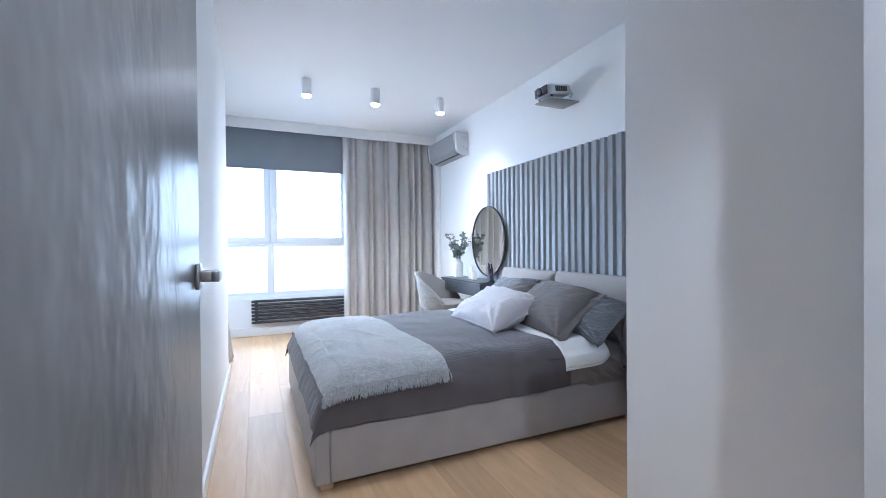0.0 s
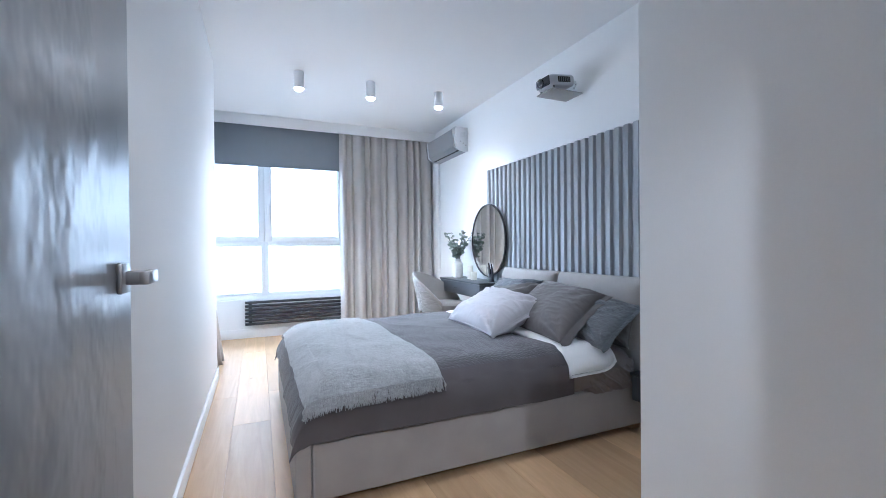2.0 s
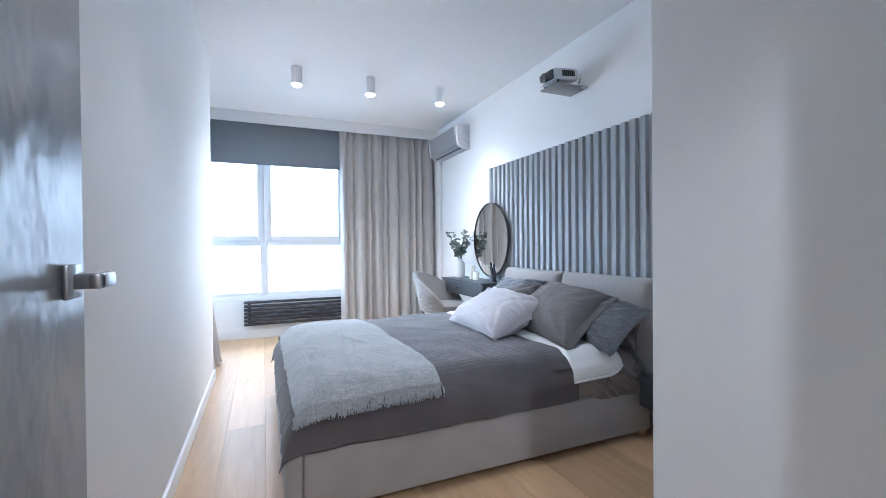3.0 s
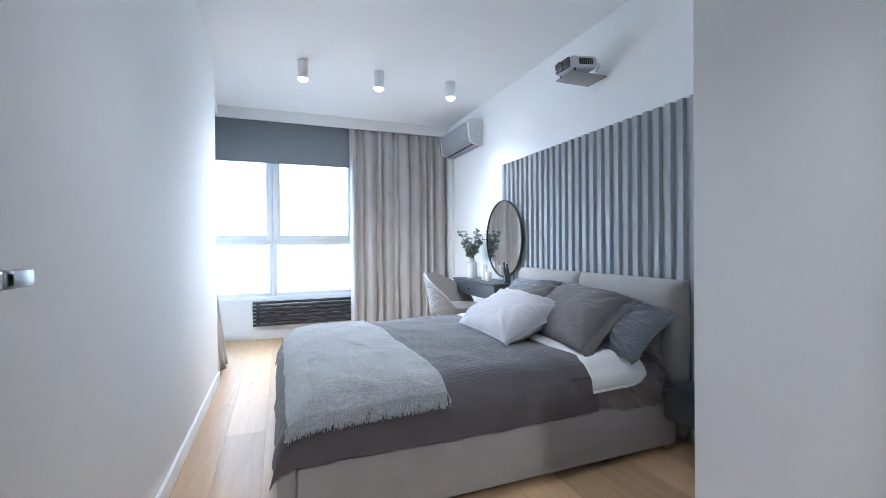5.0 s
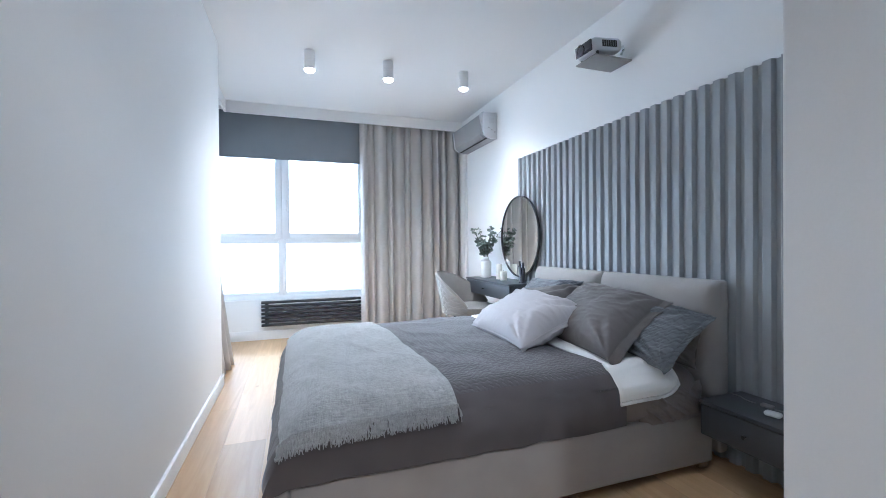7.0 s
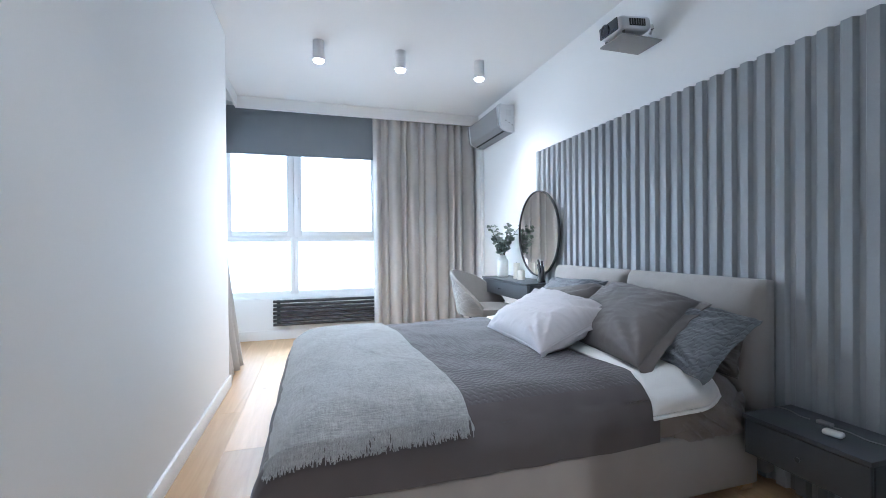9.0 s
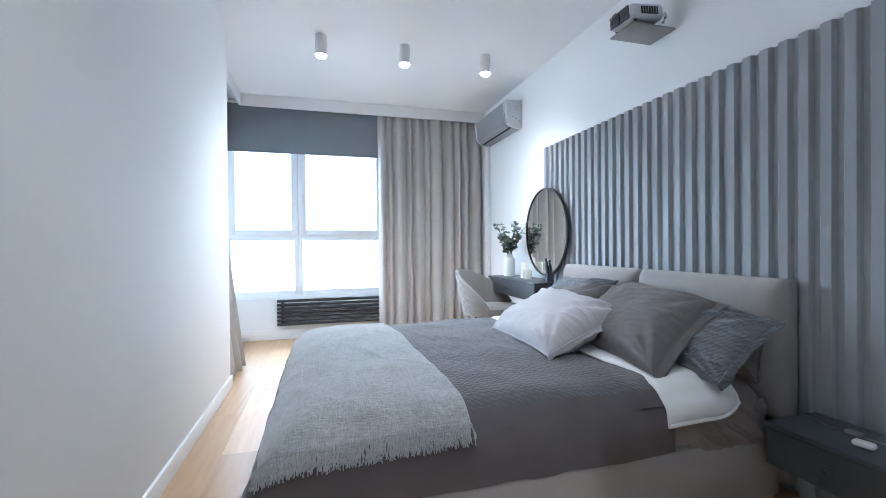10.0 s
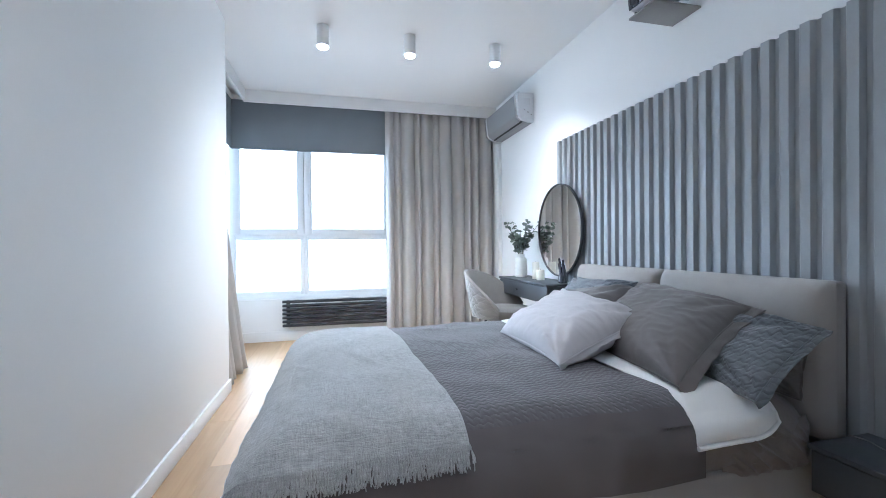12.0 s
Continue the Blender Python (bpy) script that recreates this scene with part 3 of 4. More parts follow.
def cloth_place(x0, x1, y0, y1, lo_x, hi_x, lo_y, hi_y, z, r, fold=0.012, seed=0.0, edge=None, tail=0.0, rx=None, wrinkle=0.0, puff=0.0):
    """Where a cloth laid over the bed lies, by its own u and v."""
    def put(u, v):
        sx, sy = x0 + (x1 - x0) * u, y0 + (y1 - y0) * v
        if edge:
            sx, sy = edge(sx, sy)
        px, fx = hang(sx, lo_x, hi_x, rx or r, 0)
        py, fy = hang(sy, lo_y, hi_y, r, 0)
        fall = (fx ** 3 + fy ** 3) ** (1 / 3)
        both = min(fx, fy)
        px += (-1 if sx < lo_x else 1) * both * 0.03
        py += (-1 if sy < lo_y else 1) * both * 0.03
        n1 = nz(sx * 1.0, sy * 1.0, seed, 2.2) * 0.9 + nz(sx, sy, seed + 5, 6) * 0.4
        h = z + 0.028 * math.sin(math.pi * max(0, min(1, (py - 2.27) / 1.64))) * min(1, max(0, px / 0.4)) - fall + fold * n1 * (1 if fall < 0.02 else 0.4)
        if wrinkle:
            h += wrinkle * max(0, 1 - 7 * abs(nz((sx * 0.9 + sy) * 1.6, (sx - sy) * 0.55, seed + 7, 2.0)))
            h += 0.6 * wrinkle * max(0, 1 - 6 * abs(nz(sx * 3.1, sy * 1.1, seed + 11, 1.7)))
        f = min(1, fall / 0.12)
        if fx > 0.01:
            px += (-1 if sx < lo_x else 1) * f * (0.008 * nz(sy * 2.4, seed, 0.3, 3) + 0.007 * nz(sy * 5, sx, seed, 3))
        if fy > 0.01:
            py += (-1 if sy < lo_y else 1) * f * (0.012 * nz(sx * 1.6, seed, 0.3, 3) + 0.007 * nz(sx * 4, sy, seed, 3) - tail * fall)
        if puff:
            swell = puff * (1 - (2 * u - 1) ** 4) ** 0.5 * (1 - (2 * v - 1) ** 20) ** 0.5
            h += swell * (1 - 0.7 * min(1, fall / 0.12))
            if fy > 0.01:
                py += (-1 if sy < lo_y else 1) * swell * min(1, fy / 0.12)
        return Vector((px, py, max(h, 0.05)))
    return put


# white mattress pad that peeps out between duvet and pillows
pad = thing("white_blanket", (1.5, 3.2, 0.47), "folded white cotton blanket under the charcoal duvet", "blanket")


def pad_edge(sx, sy):
    k = max(0, min(1, (sx - 1.58) / 0.12))
    return sx - 0.05 * max(0, min(1, (sy - 2.4) / 1.4)), sy + 0.045 * k ** 2.5 * max(0, min(1, (2.5 - sy) / 0.25))


PAD = dict(x0=1.375, x1=1.705, y0=2.215, y1=3.92, lo_x=0.0, hi_x=5.0, lo_y=2.283, hi_y=3.87, z=0.498, r=0.11, fold=0.014, seed=3.0, edge=pad_edge, puff=0.022)
part("blanket", cloth(nu=44, nv=120, thick=0.02, **PAD), M_PAD, pad)
on_pad = cloth_place(**PAD)
rim_line = [on_pad(k / 14, 0.0) for k in range(15)] + [on_pad(1.0, k / 60) for k in range(1, 61)]
part("piping", tube([p - Vector((0, 0.002, 0.008)) for p in rim_line], 0.008, 8), M_PAD, pad, "raised white piped edge")

duvet = thing("duvet", (0.7, 3.2, 0.3), "charcoal quilted duvet draped over the bed", "duvet")


def duvet_edge(sx, sy):
    # the head edge runs askew, and the corner by the foot hangs low
    k = max(0, (sx - 0.9) / 0.55)
    t = max(0, min(1, (sy - 2.26) / 0.5))
    return sx - k * 0.09 * t * t * (3 - 2 * t), sy


DU = dict(wrinkle=0.004, lo_x=-0.005, hi_x=5.0, lo_y=2.272, hi_y=3.91, z=0.505, r=0.16, rx=0.25, fold=0.016, seed=0.0, thick=0.012, edge=duvet_edge)
part("quilted_top", cloth(-0.108, 1.405, 2.27, 4.07, nu=140, nv=154, **DU), M_DUVET, duvet)
part("border", cloth(-0.108, 1.405, 2.118, 2.34, nu=140, nv=26, **dict(DU, z=0.5065)), M_DUVET_HEM, duvet, "plain charcoal cotton border")

throw = thing("throw_blanket", (0.3, 3.2, 0.5), "light grey woollen throw with a fringed edge across the bed", "throw")


def throw_edge(sx, sy):
    k = (sx + 0.02) / 0.66
    return sx + 0.012 * nz(sy, 0, 0, 3) - 0.07 * k * max(0, (sy - 2.3) / 1.6), sy + 0.02 * nz(sx, 3.0, 0, 3) - 0.02 * (1 - k)


TH = dict(lo_x=-0.018, hi_x=5.0, lo_y=2.260, hi_y=3.922, z=0.520, r=0.163, rx=0.253)
part("cloth", cloth(0.012, 0.655, 2.28, 3.97, nu=90, nv=200, wrinkle=0.005, fold=0.016, seed=0.0, thick=0.006, edge=throw_edge, **TH), M_THROW, throw)


def fringe(y_from, y_to, count):
    rnd = random.Random(4)
    bm = bmesh.new()
    for k in range(count):
        u = (k + rnd.uniform(-0.5, 0.5)) / count
        sx = 0.012 + 0.643 * max(0, min(1, u))
        lean, length = 0.012 * nz(sx * 40, 7.0) + rnd.gauss(0, 0.010), rnd.uniform(0.7, 1.1) * (1 + 0.12 * nz(sx * 9, 3.0))
        rows = []
        curl = rnd.uniform(-0.006, 0.006)
        for j in range(4):
            q = j / 3 * length
            ex, ey = throw_edge(sx, y_from + (y_to - y_from) * q)
            px, fx = hang(ex, TH["lo_x"], 5.0, TH["rx"], 0)
            py, fy = hang(ey, TH["lo_y"], TH["hi_y"], TH["r"], 0)
            fall = (fx ** 3 + fy ** 3) ** (1 / 3)
            out = -1 if y_to < y_from else 1
            c = Vector((px + lean * q + curl * math.sin(4 * q), py + out * (0.006 + 0.008 * rnd.random() * q), 0.524 + 0.028 * math.sin(math.pi * max(0, min(1, (py - 2.27) / 1.64))) * min(1, max(0, px / 0.4)) - fall + 0.016 * (nz(ex, ey, 0.0, 2.2) * 0.9 + nz(ex, ey, 5.0, 6) * 0.4) * (1 if fall < 0.02 else 0.4) + 0.003 * rnd.uniform(-1, 1)))
            w = 0.0023 * (1 - 0.35 * q)
            rows.append((bm.verts.new(c + Vector((-w, 0, 0))), bm.verts.new(c + Vector((w, 0, 0))), bm.verts.new(c + Vector((0, out * w * 1.2, w)))))
        for a, b in zip(rows, rows[1:]):
            for i in range(3):
                bm.faces.new((a[i], a[(i + 1) % 3], b[(i + 1) % 3], b[i]))
    bmesh.ops.recalc_face_normals(bm, faces=bm.faces)
    return bm


tagged(part("fringe", fringe(2.285, 2.228, 640), M_THROW, throw, "twisted wool fringe"), kind="stuff")
tagged(part("fringe", fringe(3.965, 4.005, 200), M_THROW, throw, "twisted wool fringe"), kind="stuff")


def pillow(name, label, bl, br, tl, tr, thick, mat_, seed, ear=0.05, crease=0.012, group="pillows on the bed", flange=0.0, only_top=0.3):
    """A stuffed cover between four corner places."""
    bl, br, tl, tr = (Vector(p) for p in (bl, br, tl, tr))
    nrm = (br - bl).cross(tl - bl).normalized()
    n_ = 68
    bm = bmesh.new()

    def base(u, v):
        a, b = 2 * u - 1, 2 * v - 1
        # sides drawn in between the corners
        ca = a * (1 - ear * (1 - b * b))
        cb = b * (1 - ear * (1 - a * a))
        uu, vv = (ca + 1) / 2, (cb + 1) / 2
        p = bl * (1 - uu) * (1 - vv) + br * uu * (1 - vv) + tl * (1 - uu) * vv + tr * uu * vv
        e = max(0, (1 - abs(a) ** 3.4)) ** 0.55 * max(0, (1 - abs(b) ** 3.4)) ** 0.55
        return p, e, a, b
    for side_ in (1, -1):
        g = []
        for i in range(n_ + 1):
            row = []
            for j in range(n_ + 1):
                p, e, a, b = base(i / n_, j / n_)
                w = crease * e * (0.6 * nz(a * 1.3, b * 1.3, seed + side_, 1.4) + 0.2 * nz(a * 3 + b, b * 1.2 - a, seed, 2.0))
                rid = crease * 0.5 * (abs(nz(a * 2.2 + 1.4 * b, b * 0.8, seed + 9, 1.8)) ** 0.6) * (abs(a) * abs(b)) ** 0.6 * e ** 0.3
                fold_ = crease * 0.5 * max(0, 1 - abs(nz(a * 0.5 + 0.35 * b, b * 1.3 - 0.7 * a, seed + 4, 1.3)) * 5) * e ** 0.4 * min(1, max(0, abs(a) + abs(b) - 0.5))
                w += side_ * fold_ if side_ > 0 else 0
                for ca in (-1, 1):
                    for cb in (-1, 1):
                        da, db = a - ca, b - cb
                        far = math.hypot(da, db)
                        ang = math.atan2(db, da)
                        w += crease * 0.7 * math.sin(ang * 13 + seed * 3 + ca + 2 * cb + 2.2 * nz(a, b, seed, 1.2)) * math.exp(-(far / 0.75) ** 2) * min(1, far / 0.22) * e ** 0.3
                # small crumples gathered towards one side and the corners
                q = nz(a * 1.1, b * 1.1, seed + 21, 1.0)
                w += crease * 0.34 * max(0, 1 - 4.5 * abs(nz(a * 1.2 + 0.9 * b + 0.5 * q, b * 2.6 - a, seed + 13, 1.9))) * (0.35 + abs(a) * 0.8) * e ** 0.4
                w -= crease * 0.26 * max(0, 1 - 5 * abs(nz(a * 3.2 - b, b * 1.5 + 0.6 * q, seed + 17, 1.8))) * (0.3 + abs(b) * 0.7) * e ** 0.4
                rim = 0.003 * nz(a * 4, b * 4, seed + 2, 1.5)
                row.append(bm.verts.new(p + nrm * (side_ * (thick / 2 * e + w - rid) + rim + 0.0005 * side_)))
            g.append(row)
        for i in range(n_):
            for j in range(n_):
                f = (g[i][j], g[i + 1][j], g[i + 1][j + 1], g[i][j + 1])
                bm.faces.new(f if side_ > 0 else f[::-1])
    bmesh.ops.remove_doubles(bm, verts=bm.verts, dist=0.0015)
    ob = thing(name, (bl + br) / 2, label, "pillow", group)
    part("cover", bm, mat_, ob, smooth=2)
    # seam along the rim
    loop = [(k / 20, 0) for k in range(20)] + [(1, k / 20) for k in range(20)] + [(1 - k / 20, 1) for k in range(20)] + [(0, 1 - k / 20) for k in range(21)]
    pts = []
    for u, v in loop:
        p, e, a, b = base(u, v)
        pts.append(p + nrm * 0.003 * nz(a * 4, b * 4, seed + 2, 1.5))
    part("seam", tube(pts, 0.0035, 6), mat_, ob)
    if flange:
        out_ = (br - bl + tr - tl).normalized()

        def flap(u, v):
            p, e, a, b = base(1.0, v)
            wave = 0.55 * nz(v * 4, u * 0.8, seed + 31, 1.6) + 0.35 * nz(v * 9, u, seed + 37, 1.5)
            reach = flange * v ** only_top * (1 + 0.3 * nz(v * 3, 0.5, seed + 41))
            return p + out_ * u * reach + nrm * (0.022 * wave * u - 0.010 * u * (1 - b)) - Vector((0, 0, 0.012 * u * (1 - v)))
        part("flap", sheet(8, 60, flap, 0.003), mat_, ob, smooth=2)
    return ob


pillow("grey_pillow", "dark grey cotton pillow squeezed behind the quilted one", (1.76, 2.92, 0.505), (1.80, 2.285, 0.482), (1.865, 2.90, 0.74), (1.885, 2.30, 0.695), 0.09, M_PILG, 9.4, 0.05, 0.012)
pillow("quilted_pillow", "blue-grey quilted pillow leaning on the headboard", (1.62, 2.90, 0.52), (1.575, 2.262, 0.508), (1.87, 2.92, 0.78), (1.89, 2.278, 0.715), 0.15, M_PILQ, 2.0, 0.05, 0.018, flange=0.022)
pillow("quilted_pillow", "blue-grey quilted pillow leaning on the headboard", (1.62, 3.82, 0.50), (1.66, 3.25, 0.51), (1.88, 3.74, 0.785), (1.89, 3.18, 0.80), 0.15, M_PILQ, 6.0, 0.06, 0.016)
pillow("grey_pillow", "dark grey cotton pillow with pinched corners", (1.43, 3.06, 0.53), (1.395, 2.375, 0.535), (1.85, 3.06, 0.80), (1.835, 2.485, 0.762), 0.20, M_PILG, 3.3, 0.08, 0.014, flange=0.055)
pillow("grey_pillow", "dark grey cotton pillow behind the white one", (1.42, 3.72, 0.53), (1.40, 3.05, 0.53), (1.72, 3.64, 0.68), (1.75, 2.965, 0.79), 0.17, M_PILG, 8.1, 0.09, 0.014, flange=0.05)
pillow("white_pillow", "white cotton pillow lying aslant against grey pillows", (1.15, 3.32, 0.545), (1.125, 2.66, 0.548), (1.58, 3.40, 0.72), (1.60, 2.735, 0.69), 0.215, M_PILW, 5.2, 0.07, 0.018, flange=0.055, only_top=2.0)

# ---- bedside table ----


def drawer_box(name, label, x0, y0, z0, x1, y1, z1, knob_y, category):
    t = thing(name, (x1, (y0 + y1) / 2, z0), label, category, "wall-hung drawer units")
    part("top", box(x0 - 0.008, y0 - 0.004, z1 - 0.018, x1, y1 + 0.004, z1, 0.003), M_DARK, t)
    part("body", box(x0 + 0.02, y0, z0, x1, y1, z1 - 0.019, 0.002), M_DARK, t)
    d = part("drawer", box(x0, y0 + 0.003, z0 + 0.002, x0 + 0.018, y1 - 0.003, z1 - 0.022, 0.002), M_DARK, t)
    rot = Matrix.Rotation(radians(-90), 4, "Y")
    part("knob", lathe([(0.004, 0), (0.004, 0.010), (0.008, 0.013), (0.009, 0.018), (0.006, 0.021), (0, 0.022)], (x0, knob_y, (z0 + z1) / 2 - 0.01), 20, m=rot), M_BLACK, d, "small round black knob")
    return t


drawer_box("bedside_table", "dark graphite wall-hung bedside table with one drawer", 1.785, 1.853, 0.205, 2.049, 2.25, 0.36, 2.05, "bedside table")
drawer_box("dressing_table", "dark graphite wall-hung dressing table with one drawer", 1.80, 4.035, 0.565, 2.0995, 4.97, 0.715, 4.55, "dressing table")

pod = thing("earphone_case", (1.875, 2.0, 0.36), "small white glossy oval case on the bedside table", "earphone case")
bm = box(1.858, 1.975, 0.3605, 1.892, 2.033, 0.381, 0.0100, 4)
bmesh.ops.rotate(bm, cent=(1.8775, 1.995, 0.37), matrix=Matrix.Rotation(radians(12), 3, "Z"), verts=bm.verts)
part("shell", bm, M_PLUG, pod)
cab = thing("charging_cable", (1.95, 2.1, 0.36), "thin grey charging cable with a plug on the bedside table", "cable")
part("cord", tube([(1.955 + 0.012 * math.sin(k * 0.7), 2.25 - 0.016 * k, 0.364) for k in range(9)], 0.0022, 8), M_GPLUG, cab)
bm = box(1.938, 2.050, 0.3605, 1.962, 2.098, 0.374, 0.005, 3)
part("plug", bm, M_GPLUG, cab)
part("cord", tube([(1.945 + 0.008 * math.sin(k), 2.045 - 0.022 * k, 0.364) for k in range(9)], 0.0022, 8), M_GPLUG, cab)

# ---- mirror ----
mir = thing("round_mirror", (2.04, 4.275, 0.76), "round wall mirror with a thin black metal frame", "mirror")
ROT = Matrix.Rotation(radians(-90), 4, "Y")
CEN = (2.043, 4.275, 1.125)
part("glass", lathe([(0.362, 0.006), (0.362, 0.012)], CEN, 96, m=ROT), M_MIRROR, mir, smooth=0)
part("frame", lathe([(0.362, 0.0), (0.370, 0.0), (0.370, 0.020), (0.362, 0.020), (0.362, 0.0)], CEN, 96, m=ROT), M_BLACK, mir)
part("back", lathe([(0.36, -0.0), (0.36, 0.004)], CEN, 64, m=ROT), M_BLACK, mir)

mir.rotation_euler = (0, 0, radians(-2.5))

# ---- vase with eucalyptus, candles, ornament ----
vase = thing("vase", (1.95, 4.82, 0.715), "white ribbed ceramic bottle vase on the dressing table", "vase")
vp = [(0.046, 0), (0.055, 0.006), (0.058, 0.03), (0.058, 0.15), (0.055, 0.165), (0.042, 0.178), (0.034, 0.184), (0.034, 0.205), (0.037, 0.21), (0.030, 0.21), (0.028, 0.19), (0.028, 0.12), (0, 0.12)]
part("body", lathe(vp, (1.95, 4.82, 0.715), 36), M_CERAM, vase)
plant = thing("eucalyptus_branches", (1.95, 4.82, 0.84), "bunch of grey-green eucalyptus stems in the vase", "branches")
rnd = random.Random(11)
tips = []
for k in range(11):
    ang = k * 2.4 + rnd.uniform(-0.3, 0.3)
    reach = rnd.uniform(0.08, 0.19) * (0.6 + 0.4 * (k % 3))
    hgt = rnd.uniform(0.18, 0.34)
    p0 = Vector((1.95 + 0.012 * math.cos(ang), 4.82 + 0.012 * math.sin(ang), 0.845))
    pts = []
    for j in range(7):
        q = j / 6
        pts.append(p0 + Vector((0.75 * reach * math.cos(ang) * q ** 1.5, reach * math.sin(ang) * q ** 1.5, 0.075 * min(1, q * 3) + hgt * q)))
    part("stem", tube(pts, 0.0022, 6, taper=0.5), M_STEM, plant)
    tips.append(pts)


def leaf_mesh():
    bm = bmesh.new()
    rim = []
    for i in range(10):
        a = i * math.tau / 10
        rim.append(bm.verts.new((0.021 * (1 + math.cos(a)) * 0.95, 0.018 * math.sin(a), 0.003 * math.cos(2 * a))))
    c = bm.verts.new((0.019, 0, -0.004))
    for i in range(10):
        bm.faces.new((rim[i], rim[(i + 1) % 10], c))
    bmesh.ops.solidify(bm, geom=bm.faces[:], thickness=0.0008)
    return finish("leaf", bm, M_LEAF, 1)


leaf = leaf_mesh()
for pts in tips:
    for j in range(2, 7):
        for s in (0, 1, 2):
            if rnd.random() < 0.15:
                continue
            p = pts[j].lerp(pts[j - 1], rnd.random() * 0.5)
            ob = new("leaf", leaf)
            ob.parent = plant
            sc = rnd.uniform(1.0, 1.6) * (1.1 - 0.06 * j)
            ob.matrix_local = Matrix.Translation(p - Vector(plant.location)) @ Euler((rnd.uniform(-0.9, 0.9), rnd.uniform(-0.9, 0.5), s * math.pi + rnd.uniform(-1.4, 1.4) + j * 1.5)).to_matrix().to_4x4() @ Matrix.Scale(sc, 4)


def candle(at, r, h, label):
    c = thing("candle", at, label, "candle", "pillar candles on the dressing table")
    part("wax", lathe([(r * 0.97, 0), (r, 0.003), (r, h - 0.006), (r * 0.9, h), (r * 0.5, h - 0.004), (0, h - 0.005)], at, 28), M_WAX, c)
    part("wick", tube([(at[0], at[1], at[2] + h - 0.006), (at[0] + 0.001, at[1], at[2] + h + 0.008)], 0.0012, 6), M_BLACK, c)


candle((1.965, 4.545, 0.715), 0.030, 0.145, "tall cream pillar candle, unlit")
candle((1.945, 4.42, 0.715), 0.033, 0.085, "short cream pillar candle, unlit")

# dark sculpted ornament: a cluster of upright rounded fingers on a foot
orn = bmesh.new()
lathe([(0.03, 0), (0.034, 0.006), (0.026, 0.03), (0.028, 0.06), (0.024, 0.075), (0, 0.08)], (1.965, 4.10, 0.715), 18, bm=orn)
for k, (dy, dx, h) in enumerate(((0.030, 0.0, 0.150), (0.010, -0.008, 0.190), (-0.012, 0.004, 0.178), (-0.030, 0.0, 0.140))):
    tube([(1.965 + dx, 4.10 + dy * 0.8, 0.77), (1.962 + dx, 4.10 + dy * 1.1, 0.715 + h * 0.7), (1.955 + dx * 1.4, 4.10 + dy * 1.25, 0.715 + h)], 0.013, 10, bm=orn, taper=0.7)
solo("ornament", orn, M_LENS, "dark glossy sculpted ornament on the dressing table", "ornament")

# ---- chair ----
chair = thing("shell_chair", (1.69, 4.62, 0.0), "grey velvet shell chair with a diamond-quilted back", "chair")
CX, CY = 1.69, 4.62


def shell(off, grow):
    def put(u, v):
        a = radians(-105 + 210 * u)
        t = abs(2 * u - 1)
        top = 0.475 + 0.305 * (1 - t ** 2.0) ** 0.9
        z = 0.40 + (top - 0.40) * v
        r = 0.235 + off + 0.035 * v
        return Vector((CX - r * 1.02 * math.cos(a) - 0.05 * v * (1 - t), CY + r * math.sin(a), z))
    return put


inner = sheet(40, 18, shell(0.0, 0), 0.0)
part("backrest_inside", inner, M_VELVET, chair, smooth=2)
part("backrest_outside", sheet(40, 18, shell(0.028, 0), 0.0), M_VELVETQ, chair, "diamond-quilted velvet outside", smooth=2)
rimp = [shell(0.014, 0)(k / 40, 1.0) for k in range(41)]
part("backrest_rim", tube(rimp, 0.0155, 10), M_VELVET, chair)
part("seat", lathe([(0.20, 0.38), (0.235, 0.39), (0.245, 0.43), (0.235, 0.465), (0.20, 0.478), (0.1, 0.482), (0, 0.483)], (CX + 0.03, CY, 0), 40), M_VELVET, chair)
for sx in (-1, 1):
    for sy in (-1, 1):
        part("leg", tube([(CX + 0.03 + sx * 0.13, CY + sy * 0.13, 0.385), (CX + 0.03 + sx * 0.20, CY + sy * 0.20, 0.0)], 0.013, 12, taper=0.6), M_BLACK, chair, "slim black metal leg")
chair.rotation_euler = (0, 0, radians(-44))

# ---- radiator ----
rad = thing("radiator", (0.4, 6.0, 0.16), "long anthracite tubular radiator under the window", "radiator")
for k in range(7):
    z = 0.170 + k * 0.0425
    part("tube", tube([(-0.27, 5.964, z), (1.0, 5.964, z)], 0.0155, 14), M_RAD, rad)
for x in (-0.215, 0.95):
    part("header", box(x - 0.018, 5.975, 0.155, x + 0.018, 5.999, 0.44, 0.005), M_RAD, rad)
    part("bracket", box(x - 0.012, 5.998, 0.24, x + 0.012, 6.0195, 0.27), M_RAD, rad)

# ---- curtains ----


